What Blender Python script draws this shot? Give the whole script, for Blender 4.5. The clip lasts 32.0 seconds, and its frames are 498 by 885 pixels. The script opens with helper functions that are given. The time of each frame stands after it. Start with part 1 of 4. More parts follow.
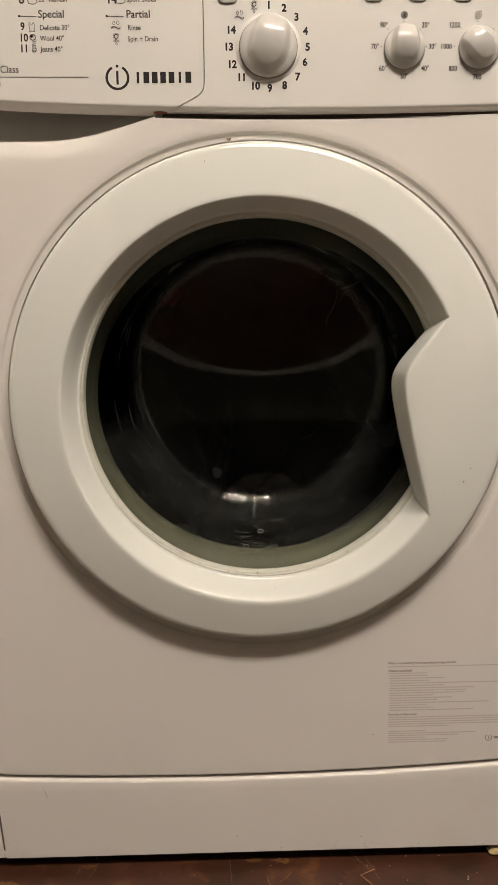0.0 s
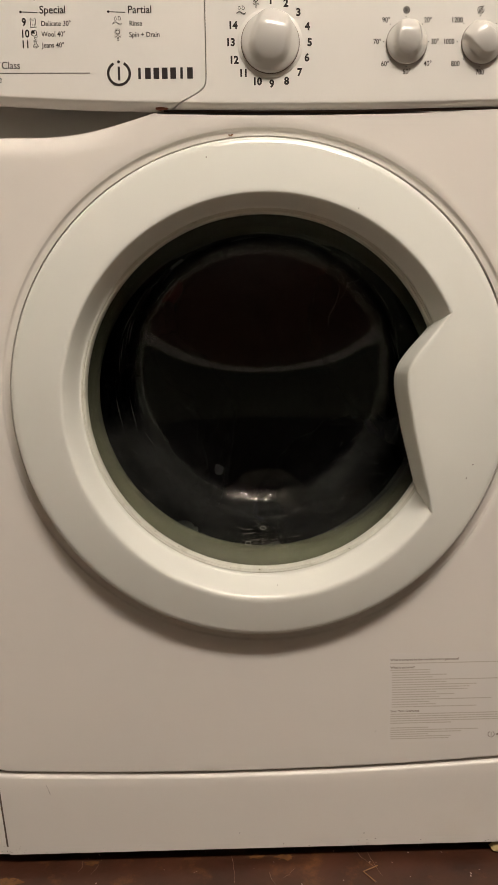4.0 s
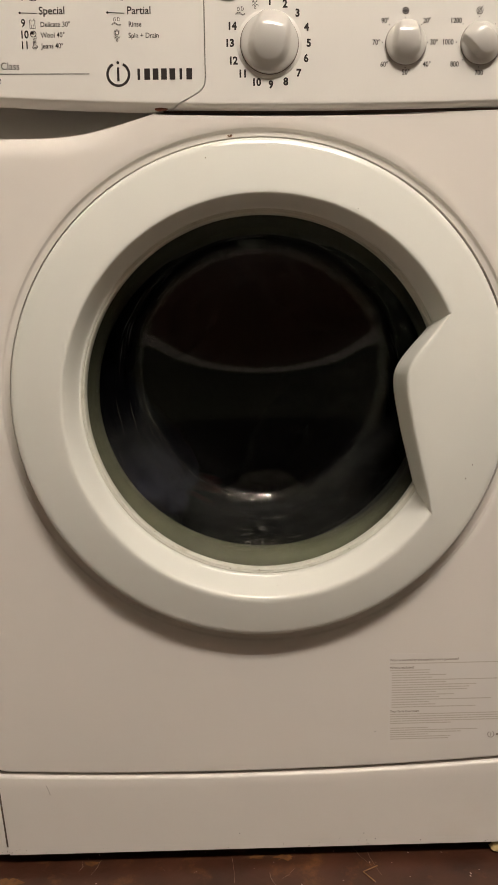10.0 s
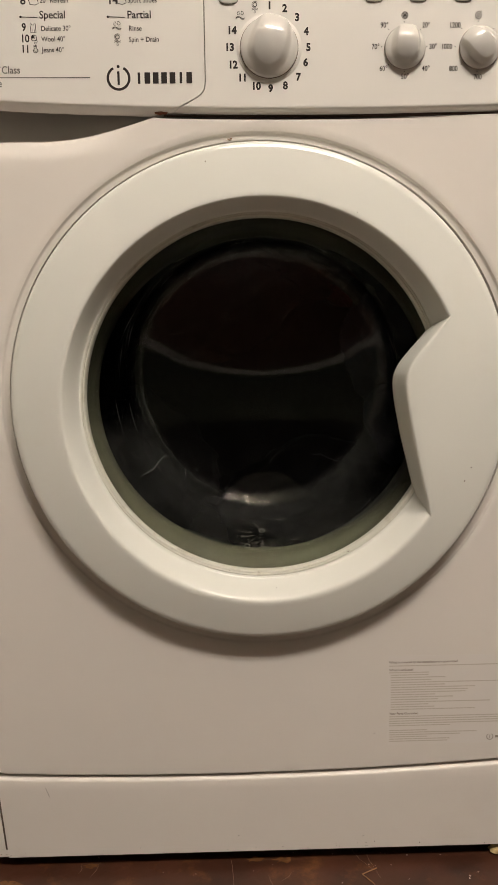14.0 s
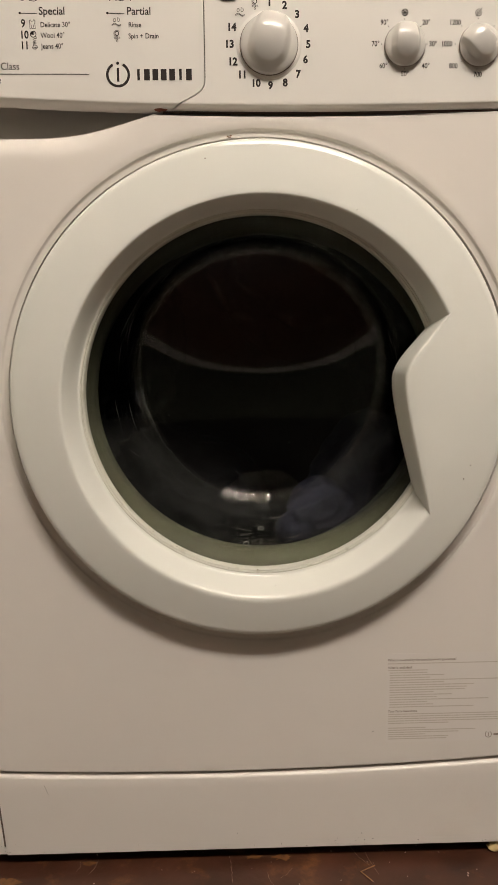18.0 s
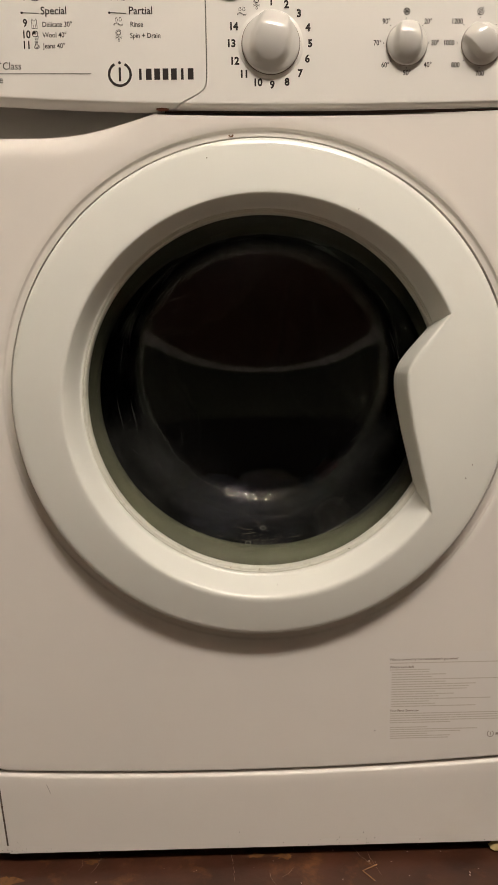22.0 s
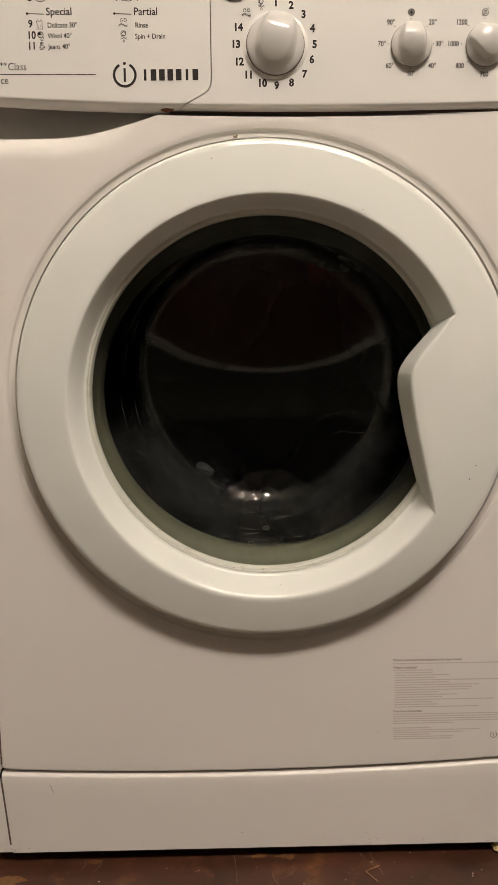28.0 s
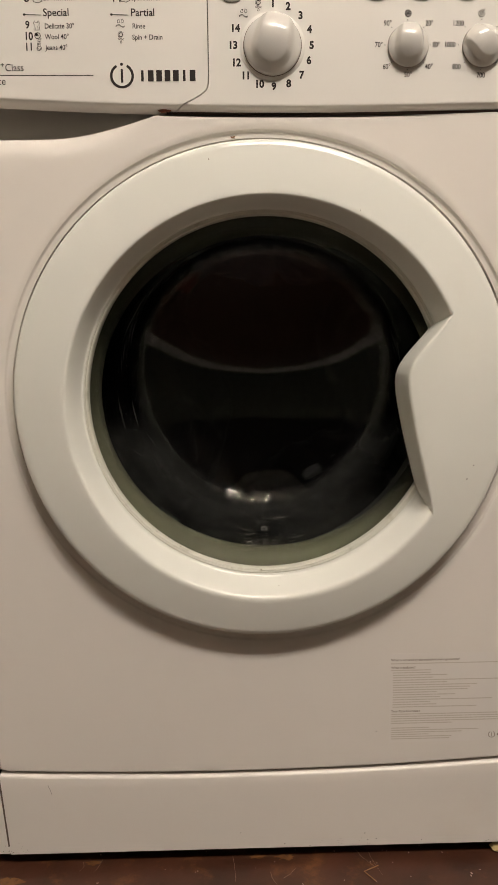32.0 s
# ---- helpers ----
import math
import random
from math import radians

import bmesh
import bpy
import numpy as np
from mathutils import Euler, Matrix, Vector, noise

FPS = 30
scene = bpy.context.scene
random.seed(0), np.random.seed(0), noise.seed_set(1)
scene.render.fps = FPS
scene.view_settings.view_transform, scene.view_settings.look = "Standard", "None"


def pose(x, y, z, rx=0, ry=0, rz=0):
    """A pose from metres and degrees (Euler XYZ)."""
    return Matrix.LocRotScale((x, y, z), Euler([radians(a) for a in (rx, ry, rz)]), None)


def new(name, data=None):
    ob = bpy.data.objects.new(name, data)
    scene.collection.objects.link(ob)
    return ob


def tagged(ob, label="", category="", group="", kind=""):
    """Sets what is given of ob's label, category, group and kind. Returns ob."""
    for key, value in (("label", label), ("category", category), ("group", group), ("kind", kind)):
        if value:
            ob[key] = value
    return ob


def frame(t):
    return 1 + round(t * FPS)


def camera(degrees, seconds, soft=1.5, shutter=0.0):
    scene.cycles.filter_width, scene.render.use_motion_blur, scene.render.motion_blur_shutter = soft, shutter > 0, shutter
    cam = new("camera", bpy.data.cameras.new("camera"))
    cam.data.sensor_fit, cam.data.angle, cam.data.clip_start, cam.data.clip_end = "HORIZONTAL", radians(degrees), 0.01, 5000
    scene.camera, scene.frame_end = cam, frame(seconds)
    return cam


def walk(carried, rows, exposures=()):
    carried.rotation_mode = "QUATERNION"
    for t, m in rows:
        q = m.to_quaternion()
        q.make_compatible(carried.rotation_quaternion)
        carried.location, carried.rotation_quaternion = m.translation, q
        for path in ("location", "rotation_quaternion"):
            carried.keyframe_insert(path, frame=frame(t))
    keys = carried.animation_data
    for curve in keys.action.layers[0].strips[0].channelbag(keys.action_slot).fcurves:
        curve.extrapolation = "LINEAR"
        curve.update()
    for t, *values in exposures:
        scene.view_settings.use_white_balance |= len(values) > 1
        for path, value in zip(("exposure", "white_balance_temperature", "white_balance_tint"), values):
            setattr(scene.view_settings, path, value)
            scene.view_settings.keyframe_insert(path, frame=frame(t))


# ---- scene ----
cam = camera(38.3, 32.0, soft=1.0, shutter=0.5)
walk(cam, [
    (0.0, pose(-0.0248, -0.6418, 0.5019, 82.714, 0.742, -1.305)),
    (0.5, pose(-0.0250, -0.6414, 0.5010, 82.734, 0.770, -1.297)),
    (1.0, pose(-0.0247, -0.6410, 0.5006, 82.684, 0.800, -1.208)),
    (1.5, pose(-0.0251, -0.6411, 0.5008, 82.626, 0.827, -1.226)),
    (2.0, pose(-0.0252, -0.6414, 0.5009, 82.654, 0.847, -1.269)),
    (2.5, pose(-0.0257, -0.6413, 0.5010, 82.689, 0.842, -1.337)),
    (3.0, pose(-0.0263, -0.6412, 0.5010, 82.674, 0.827, -1.347)),
    (3.5, pose(-0.0259, -0.6411, 0.5005, 82.599, 0.828, -1.206)),
    (5.5, pose(-0.0247, -0.6420, 0.5019, 82.509, 0.811, -1.180)),
    (6.0, pose(-0.0250, -0.6418, 0.5012, 82.576, 0.816, -1.187)),
    (6.5, pose(-0.0252, -0.6415, 0.5011, 82.540, 0.836, -1.179)),
    (7.0, pose(-0.0254, -0.6413, 0.5011, 82.485, 0.836, -1.157)),
    (7.5, pose(-0.0254, -0.6415, 0.5012, 82.490, 0.843, -1.173)),
    (8.0, pose(-0.0253, -0.6416, 0.5009, 82.544, 0.863, -1.189)),
    (8.5, pose(-0.0251, -0.6415, 0.5011, 82.538, 0.859, -1.188)),
    (9.0, pose(-0.0251, -0.6413, 0.5009, 82.528, 0.851, -1.165)),
    (9.5, pose(-0.0249, -0.6413, 0.5007, 82.518, 0.848, -1.158)),
    (10.0, pose(-0.0250, -0.6415, 0.5013, 82.538, 0.865, -1.199)),
    (10.5, pose(-0.0253, -0.6419, 0.5012, 82.619, 0.855, -1.268)),
    (11.0, pose(-0.0252, -0.6421, 0.5011, 82.672, 0.832, -1.243)),
    (11.5, pose(-0.0256, -0.6419, 0.5008, 82.711, 0.845, -1.239)),
    (12.0, pose(-0.0254, -0.6418, 0.5004, 82.691, 0.860, -1.189)),
    (12.5, pose(-0.0250, -0.6420, 0.5006, 82.663, 0.858, -1.159)),
    (13.0, pose(-0.0254, -0.6423, 0.5009, 82.687, 0.854, -1.244)),
    (13.5, pose(-0.0250, -0.6426, 0.5013, 82.719, 0.848, -1.246)),
    (14.0, pose(-0.0255, -0.6429, 0.5015, 82.734, 0.818, -1.274)),
    (14.5, pose(-0.0249, -0.6426, 0.5004, 82.769, 0.772, -1.219)),
    (16.5, pose(-0.0245, -0.6434, 0.5014, 82.601, 0.734, -1.314)),
    (17.0, pose(-0.0251, -0.6434, 0.5016, 82.628, 0.724, -1.340)),
    (17.5, pose(-0.0259, -0.6430, 0.5013, 82.639, 0.742, -1.386)),
    (18.0, pose(-0.0262, -0.6426, 0.5007, 82.611, 0.723, -1.388)),
    (18.5, pose(-0.0250, -0.6429, 0.5004, 82.596, 0.721, -1.311)),
    (19.0, pose(-0.0251, -0.6431, 0.5005, 82.637, 0.731, -1.328)),
    (19.5, pose(-0.0256, -0.6434, 0.5004, 82.699, 0.714, -1.374)),
    (20.0, pose(-0.0258, -0.6433, 0.5007, 82.692, 0.708, -1.354)),
    (20.5, pose(-0.0257, -0.6428, 0.5010, 82.626, 0.729, -1.298)),
    (21.0, pose(-0.0258, -0.6424, 0.5008, 82.548, 0.743, -1.247)),
    (21.5, pose(-0.0259, -0.6428, 0.5007, 82.522, 0.739, -1.225)),
    (22.0, pose(-0.0259, -0.6428, 0.5010, 82.542, 0.752, -1.215)),
    (22.5, pose(-0.0266, -0.6427, 0.5008, 82.597, 0.763, -1.186)),
    (23.0, pose(-0.0269, -0.6426, 0.5006, 82.632, 0.745, -1.095)),
    (23.5, pose(-0.0271, -0.6426, 0.5011, 82.574, 0.750, -0.982)),
    (24.0, pose(-0.0270, -0.6426, 0.5010, 82.568, 0.757, -0.864)),
    (24.5, pose(-0.0268, -0.6429, 0.5007, 82.633, 0.758, -0.809)),
    (25.0, pose(-0.0269, -0.6433, 0.5005, 82.701, 0.750, -0.838)),
    (25.5, pose(-0.0262, -0.6432, 0.5008, 82.702, 0.746, -0.826)),
    (27.5, pose(-0.0272, -0.6436, 0.5003, 82.579, 0.668, -0.938)),
    (28.0, pose(-0.0271, -0.6435, 0.5002, 82.634, 0.656, -1.010)),
    (28.5, pose(-0.0267, -0.6438, 0.5003, 82.655, 0.628, -1.040)),
    (29.0, pose(-0.0263, -0.6438, 0.5010, 82.620, 0.630, -1.053)),
    (29.5, pose(-0.0269, -0.6438, 0.5007, 82.622, 0.641, -1.079)),
    (30.0, pose(-0.0268, -0.6437, 0.5004, 82.591, 0.644, -1.031)),
    (30.5, pose(-0.0272, -0.6438, 0.5006, 82.585, 0.663, -1.072)),
    (31.0, pose(-0.0271, -0.6437, 0.5010, 82.579, 0.673, -1.089)),
    (31.5, pose(-0.0270, -0.6439, 0.5004, 82.651, 0.698, -1.122)),
    (32.0, pose(-0.0278, -0.6438, 0.5000, 82.695, 0.741, -1.254)),
])

# ---- light: one warm twin-tube lamp under the ceiling, built with the room, which is closed all round ----
world = bpy.data.worlds.new("world")
scene.world = world
world.use_nodes = True
world.node_tree.nodes["Background"].inputs[0].default_value = (1.0, 0.8, 0.6, 1)
world.node_tree.nodes["Background"].inputs[1].default_value = 0.02
LAMP = (0.38, -1.20, 2.27)
scene.view_settings.exposure = 0.0


# ---- materials ----
def material(name, color, rough=0.5, metal=0.0, coat=0.0, vary=0.06, scale=8.0, bump=0.0, bump_scale=400.0, dirt=None, dirt_amount=0.0, dirt_scale=14.0, spec=0.5):
    """A node material: base colour with broad and fine variation, optional stains and fine relief."""
    m = bpy.data.materials.new(name)
    m.use_nodes = True
    nt = m.node_tree
    b = nt.nodes["Principled BSDF"]
    b.inputs["Roughness"].default_value = rough
    b.inputs["Metallic"].default_value = metal
    b.inputs["Specular IOR Level"].default_value = spec
    b.inputs["Coat Weight"].default_value = coat
    b.inputs["Coat Roughness"].default_value = 0.12
    co = nt.nodes.new("ShaderNodeTexCoord")
    n1 = nt.nodes.new("ShaderNodeTexNoise")
    n1.inputs["Scale"].default_value, n1.inputs["Detail"].default_value = scale, 6
    nt.links.new(co.outputs["Object"], n1.inputs["Vector"])
    mix = nt.nodes.new("ShaderNodeMix")
    mix.data_type = "RGBA"
    mix.inputs["A"].default_value = (*[c * (1 - vary) for c in color], 1)
    mix.inputs["B"].default_value = (*[min(1, c * (1 + vary)) for c in color], 1)
    nt.links.new(n1.outputs["Fac"], mix.inputs["Factor"])
    out = mix.outputs["Result"]
    if dirt:
        n2 = nt.nodes.new("ShaderNodeTexNoise")
        n2.inputs["Scale"].default_value, n2.inputs["Detail"].default_value = dirt_scale, 10
        n2.inputs["Roughness"].default_value = 0.65
        nt.links.new(co.outputs["Object"], n2.inputs["Vector"])
        ramp = nt.nodes.new("ShaderNodeMapRange")
        ramp.inputs["From Min"].default_value, ramp.inputs["From Max"].default_value = 0.56, 0.74
        ramp.inputs["To Max"].default_value = dirt_amount
        nt.links.new(n2.outputs["Fac"], ramp.inputs["Value"])
        mx = nt.nodes.new("ShaderNodeMix")
        mx.data_type = "RGBA"
        nt.links.new(ramp.outputs["Result"], mx.inputs["Factor"])
        nt.links.new(out, mx.inputs["A"])
        mx.inputs["B"].default_value = (*dirt, 1)
        out = mx.outputs["Result"]
    nt.links.new(out, b.inputs["Base Color"])
    r = nt.nodes.new("ShaderNodeMapRange")
    r.inputs["To Min"].default_value, r.inputs["To Max"].default_value = rough * 0.85, min(1, rough * 1.2)
    nt.links.new(n1.outputs["Fac"], r.inputs["Value"])
    nt.links.new(r.outputs["Result"], b.inputs["Roughness"])
    if bump:
        n3 = nt.nodes.new("ShaderNodeTexNoise")
        n3.inputs["Scale"].default_value, n3.inputs["Detail"].default_value = bump_scale, 3
        nt.links.new(co.outputs["Object"], n3.inputs["Vector"])
        bp = nt.nodes.new("ShaderNodeBump")
        bp.inputs["Strength"].default_value, bp.inputs["Distance"].default_value = bump, 0.001
        nt.links.new(n3.outputs["Fac"], bp.inputs["Height"])
        nt.links.new(bp.outputs["Normal"], b.inputs["Normal"])
    return m


def glow(name, color, strength):
    m = bpy.data.materials.new(name)
    m.use_nodes = True
    nt = m.node_tree
    nt.nodes.remove(nt.nodes["Principled BSDF"])
    e = nt.nodes.new("ShaderNodeEmission")
    e.inputs["Color"].default_value = (*color, 1)
    e.inputs["Strength"].default_value = strength
    nt.links.new(e.outputs["Emission"], nt.nodes["Material Output"].inputs["Surface"])
    return m


def glass(name, color=(1, 1, 1), rough=0.0, ior=1.46):
    m = bpy.data.materials.new(name)
    m.use_nodes = True
    b = m.node_tree.nodes["Principled BSDF"]
    b.inputs["Base Color"].default_value = (*color, 1)
    b.inputs["Roughness"].default_value = rough
    b.inputs["IOR"].default_value = ior
    b.inputs["Transmission Weight"].default_value = 1.0
    return m


ENAMEL = material("white_enamel", (0.777, 0.737, 0.692), 0.30, coat=0.0, vary=0.015, scale=3, bump=0.03, bump_scale=260, dirt=(0.55, 0.45, 0.33), dirt_amount=0.10, dirt_scale=9)
PLASTIC = material("white_plastic", (0.778, 0.785, 0.735), 0.14, vary=0.012, scale=5, bump=0.02, bump_scale=500, dirt=(0.55, 0.46, 0.33), dirt_amount=0.08, dirt_scale=11)
PANEL_MAT = material("panel_plastic", (0.77, 0.75, 0.71), 0.30, vary=0.012, scale=5, bump=0.03, bump_scale=700)
KNOB_MAT = material("knob_plastic", (0.61, 0.595, 0.565), 0.14, vary=0.01, scale=5)
INK = material("dark_brown_ink", (0.016, 0.010, 0.009), 0.8, vary=0.05)
GREY_INK = material("grey_ink", (0.60, 0.545, 0.49), 0.7, vary=0.1, scale=300)
HEAD_INK = material("brown_grey_ink", (0.20, 0.16, 0.14), 0.8, vary=0.1, scale=300)
FILM = material("label_film", (0.785, 0.748, 0.712), 0.36, vary=0.02)
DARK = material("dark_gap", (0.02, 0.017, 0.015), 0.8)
STAIN = material("olive_stain", (0.11, 0.08, 0.03), 0.8, vary=0.4, scale=300)
RUST = material("rust", (0.27, 0.085, 0.045), 0.6, vary=0.4, scale=300)
DIFFUSER = glow("diffuser_glow", (1.0, 0.890, 0.774), 193.0)
FLANGE = material("greenish_flange", (0.63, 0.625, 0.555), 0.30, vary=0.06, scale=60, dirt=(0.20, 0.17, 0.08), dirt_amount=0.5, dirt_scale=60)
GRIME = material("grime", (0.15, 0.11, 0.085), 0.9, vary=0.4, scale=90)
SEAM_MAT = material("rusty_seam", (0.045, 0.022, 0.014), 0.85, vary=0.5, scale=60)
OCHRE = material("worn_ochre_undercoat", (0.150, 0.066, 0.021), 0.55, vary=0.6, scale=90, dirt=(0.05, 0.018, 0.0095), dirt_amount=0.9, dirt_scale=130)
SCRATCH = material("fine_scratch", (0.48, 0.43, 0.37), 0.6, vary=0.2, scale=300)
PALE_DUST = material("pale_dust_fluff", (0.34, 0.27, 0.20), 0.95, vary=0.3, scale=200)
LABEL_INK = material("faded_brown_ink", (0.33, 0.275, 0.235), 0.8, vary=0.15, scale=300)
GLASS = glass("door_glass", (0.93, 0.96, 0.93), 0.0, 1.37)


PINCH, PINCH_AT, PINCH_WIDE = 0.05, 1.05, 0.60    # how the bowl's end narrows either side of its foot


def smear_and_shine(m, amount, scale):
    """A thin uneven film of dried spots over a glass, with reflections coloured in."""
    nt = m.node_tree
    co = nt.nodes.new("ShaderNodeTexCoord")
    total = None
    for sc, lo, hi, gain in ((scale, 0.20, 0.80, 1.0), (scale * 18, 0.55, 0.75, 0.8)):
        n = nt.nodes.new("ShaderNodeTexNoise")
        n.inputs["Scale"].default_value, n.inputs["Detail"].default_value = sc, 8
        nt.links.new(co.outputs["Object"], n.inputs["Vector"])
        r = nt.nodes.new("ShaderNodeMapRange")
        r.inputs["From Min"].default_value, r.inputs["From Max"].default_value = lo, hi
        r.inputs["To Max"].default_value = amount * gain
        nt.links.new(n.outputs["Fac"], r.inputs["Value"])
        if total is None:
            total = r.outputs["Result"]
        else:
            add = nt.nodes.new("ShaderNodeMath")
            nt.links.new(total, add.inputs[0])
            nt.links.new(r.outputs["Result"], add.inputs[1])
            total = add.outputs["Value"]
    # the flat of the end is kept clean by the load; the spots dry on the sloping wall
    flat = nt.nodes.new("ShaderNodeVectorMath")
    flat.operation = "MULTIPLY"
    flat.inputs[1].default_value = (1, 0, 1)
    move = nt.nodes.new("ShaderNodeVectorMath")
    move.operation = "SUBTRACT"
    move.inputs[1].default_value = (0.002, 0, 0.472)
    size = nt.nodes.new("ShaderNodeVectorMath")
    size.operation = "LENGTH"
    nt.links.new(co.outputs["Object"], move.inputs[0])
    nt.links.new(move.outputs[0], flat.inputs[0])
    nt.links.new(flat.outputs[0], size.inputs[0])
    # radius as if the end were a full circle

    def calc(op, a, b=None):
        n = nt.nodes.new("ShaderNodeMath")
        n.operation = op
        for k, v in enumerate((a, b)):
            if v is None:
                continue
            if isinstance(v, (int, float)):
                n.inputs[k].default_value = v
            else:
                nt.links.new(v, n.inputs[k])
        return n.outputs["Value"]
    split = nt.nodes.new("ShaderNodeSeparateXYZ")
    nt.links.new(move.outputs[0], split.inputs[0])
    low = calc("ABSOLUTE", calc("ARCTAN2", split.outputs["X"], calc("MULTIPLY", split.outputs["Z"], -1.0)))
    bell = calc("EXPONENT", calc("MULTIPLY", calc("POWER", calc("ABSOLUTE", calc("DIVIDE", calc("SUBTRACT", low, PINCH_AT), PINCH_WIDE)), 2.0), -1.0))
    round_size = calc("DIVIDE", size.outputs["Value"], calc("SUBTRACT", 1.0, calc("MULTIPLY", bell, PINCH)))
    wall = nt.nodes.new("ShaderNodeMapRange")
    wall.inputs["From Min"].default_value, wall.inputs["From Max"].default_value = 0.126, 0.136
    wall.inputs["To Min"].default_value = 0.06
    nt.links.new(round_size, wall.inputs["Value"])
    # an even haze added as colour, for the grey reflections on the wall
    veil = nt.nodes.new("ShaderNodeMath")
    veil.inputs[1].default_value = 0.006
    nt.links.new(total, veil.inputs[0])
    total = veil.outputs["Value"]
    times = nt.nodes.new("ShaderNodeMath")
    times.operation = "MULTIPLY"
    nt.links.new(total, times.inputs[0])
    nt.links.new(wall.outputs["Result"], times.inputs[1])
    # the pale reflection along the end's rounded corner, put in as a coloured line
    rim_shine = nt.nodes.new("ShaderNodeFloatCurve")
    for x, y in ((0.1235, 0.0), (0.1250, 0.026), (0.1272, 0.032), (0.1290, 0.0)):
        rim_shine.mapping.curves[0].points.new(x * 5, y)
    rim_shine.mapping.curves[0].points[-1].location = (1, 0)
    rim_shine.mapping.update()
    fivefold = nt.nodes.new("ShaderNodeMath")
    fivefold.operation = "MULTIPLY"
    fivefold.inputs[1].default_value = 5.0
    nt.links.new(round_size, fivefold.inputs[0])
    nt.links.new(fivefold.outputs[0], rim_shine.inputs["Value"])
    # this coloured-in reflection is weakened towards the foot
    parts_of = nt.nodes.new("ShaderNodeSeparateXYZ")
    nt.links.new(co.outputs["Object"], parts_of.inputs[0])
    foot_fade = nt.nodes.new("ShaderNodeMapRange")
    foot_fade.inputs["From Min"].default_value, foot_fade.inputs["From Max"].default_value = 0.40, 0.58
    foot_fade.inputs["To Min"].default_value = 0.18
    nt.links.new(parts_of.outputs["Z"], foot_fade.inputs["Value"])
    rim_amount = nt.nodes.new("ShaderNodeMath")
    rim_amount.operation = "MULTIPLY"
    nt.links.new(rim_shine.outputs[0], rim_amount.inputs[0])
    nt.links.new(foot_fade.outputs["Result"], rim_amount.inputs[1])
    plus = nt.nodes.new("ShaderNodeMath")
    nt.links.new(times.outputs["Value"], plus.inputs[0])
    nt.links.new(rim_amount.outputs[0], plus.inputs[1])
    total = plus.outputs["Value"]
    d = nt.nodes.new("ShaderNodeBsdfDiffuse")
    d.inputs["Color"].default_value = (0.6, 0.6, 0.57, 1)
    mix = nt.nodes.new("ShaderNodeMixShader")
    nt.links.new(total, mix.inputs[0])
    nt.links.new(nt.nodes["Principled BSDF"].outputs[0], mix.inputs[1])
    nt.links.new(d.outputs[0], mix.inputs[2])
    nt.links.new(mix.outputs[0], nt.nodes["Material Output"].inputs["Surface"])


smear_and_shine(GLASS, 0.020, 16.0)
CEILING_MAT = material("dull_ceiling_paint", (0.46, 0.415, 0.36), 0.85, vary=0.05)
FOAM = material("foam", (0.28, 0.28, 0.25), 0.4, vary=0.2, scale=300)
STREAK = material("reflection_streak", (0.030, 0.030, 0.028), 0.5, vary=0.5, scale=120)
WATER = glass("water", (1, 1, 1), 0.0, 1.33)
RUBBER = material("grey_green_rubber", (0.042, 0.040, 0.021), 0.6, vary=0.2, scale=30, dirt=(0.022, 0.018, 0.008), dirt_amount=0.6, dirt_scale=30)
STEEL = material("drum_steel", (0.10, 0.10, 0.095), 0.45, metal=0.9, vary=0.15, scale=20)
HOLE = material("drum_hole", (0.01, 0.01, 0.01), 0.9)
FLOOR_MAT = material("red_brown_floor", (0.050, 0.018, 0.0095), 0.40, vary=0.90, scale=26, bump=0.6, bump_scale=70, dirt=(0.26, 0.11, 0.035), dirt_amount=0.50, dirt_scale=34)
WALL_MAT = material("greenish_wall_paint", (0.092, 0.099, 0.071), 0.8, vary=0.05, bump=0.1, bump_scale=200)
# unseen wall colour, added so the glass mirrors black
UPPER_MAT = material("dark_reflection_wall", (0.010, 0.008, 0.007), 0.85, vary=0.1, bump=0.1, bump_scale=200)
CEIL_MAT = material("cream_wall_paint", (0.80, 0.755, 0.67), 0.85, vary=0.03)
SKIRT_MAT = material("skirting_paint", (0.75, 0.73, 0.68), 0.5, vary=0.04)
# also the pale colour given to the glints of wet streaks
LIMESCALE_AND_GLINT = material("limescale", (0.15, 0.14, 0.12), 0.6, vary=0.3, scale=400)
CRUMB = material("pale_crumb", (0.55, 0.42, 0.2), 0.8, vary=0.25, scale=300)
STRAW = material("straw", (0.30, 0.18, 0.085), 0.7, vary=0.25, scale=200)
DUST = material("dust_specks", (0.4, 0.34, 0.3), 0.9, vary=0.4, scale=200)
NAVY = material("navy_cloth", (0.017, 0.017, 0.029), 0.9, vary=0.25, scale=40, bump=0.5, bump_scale=600, spec=0.08)
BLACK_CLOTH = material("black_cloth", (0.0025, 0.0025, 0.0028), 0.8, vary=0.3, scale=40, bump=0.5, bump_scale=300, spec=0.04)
# a grey lighter than the cloth, standing for its wet glints
WET = material("wet_sheen", (0.055, 0.055, 0.060), 0.22, vary=0.2, scale=200)
PALE_GLISTEN = material("pale_wet_glisten", (0.33, 0.33, 0.31), 0.3, vary=0.2, scale=300)
RED_CLOTH = material("red_cloth", (0.035, 0.004, 0.004), 0.9, vary=0.25, scale=40, bump=0.4, bump_scale=600, spec=0.08)
GREY_CLOTH = material("grey_cloth", (0.040, 0.040, 0.041), 0.9, vary=0.3, scale=60, bump=0.4, bump_scale=600, spec=0.08)


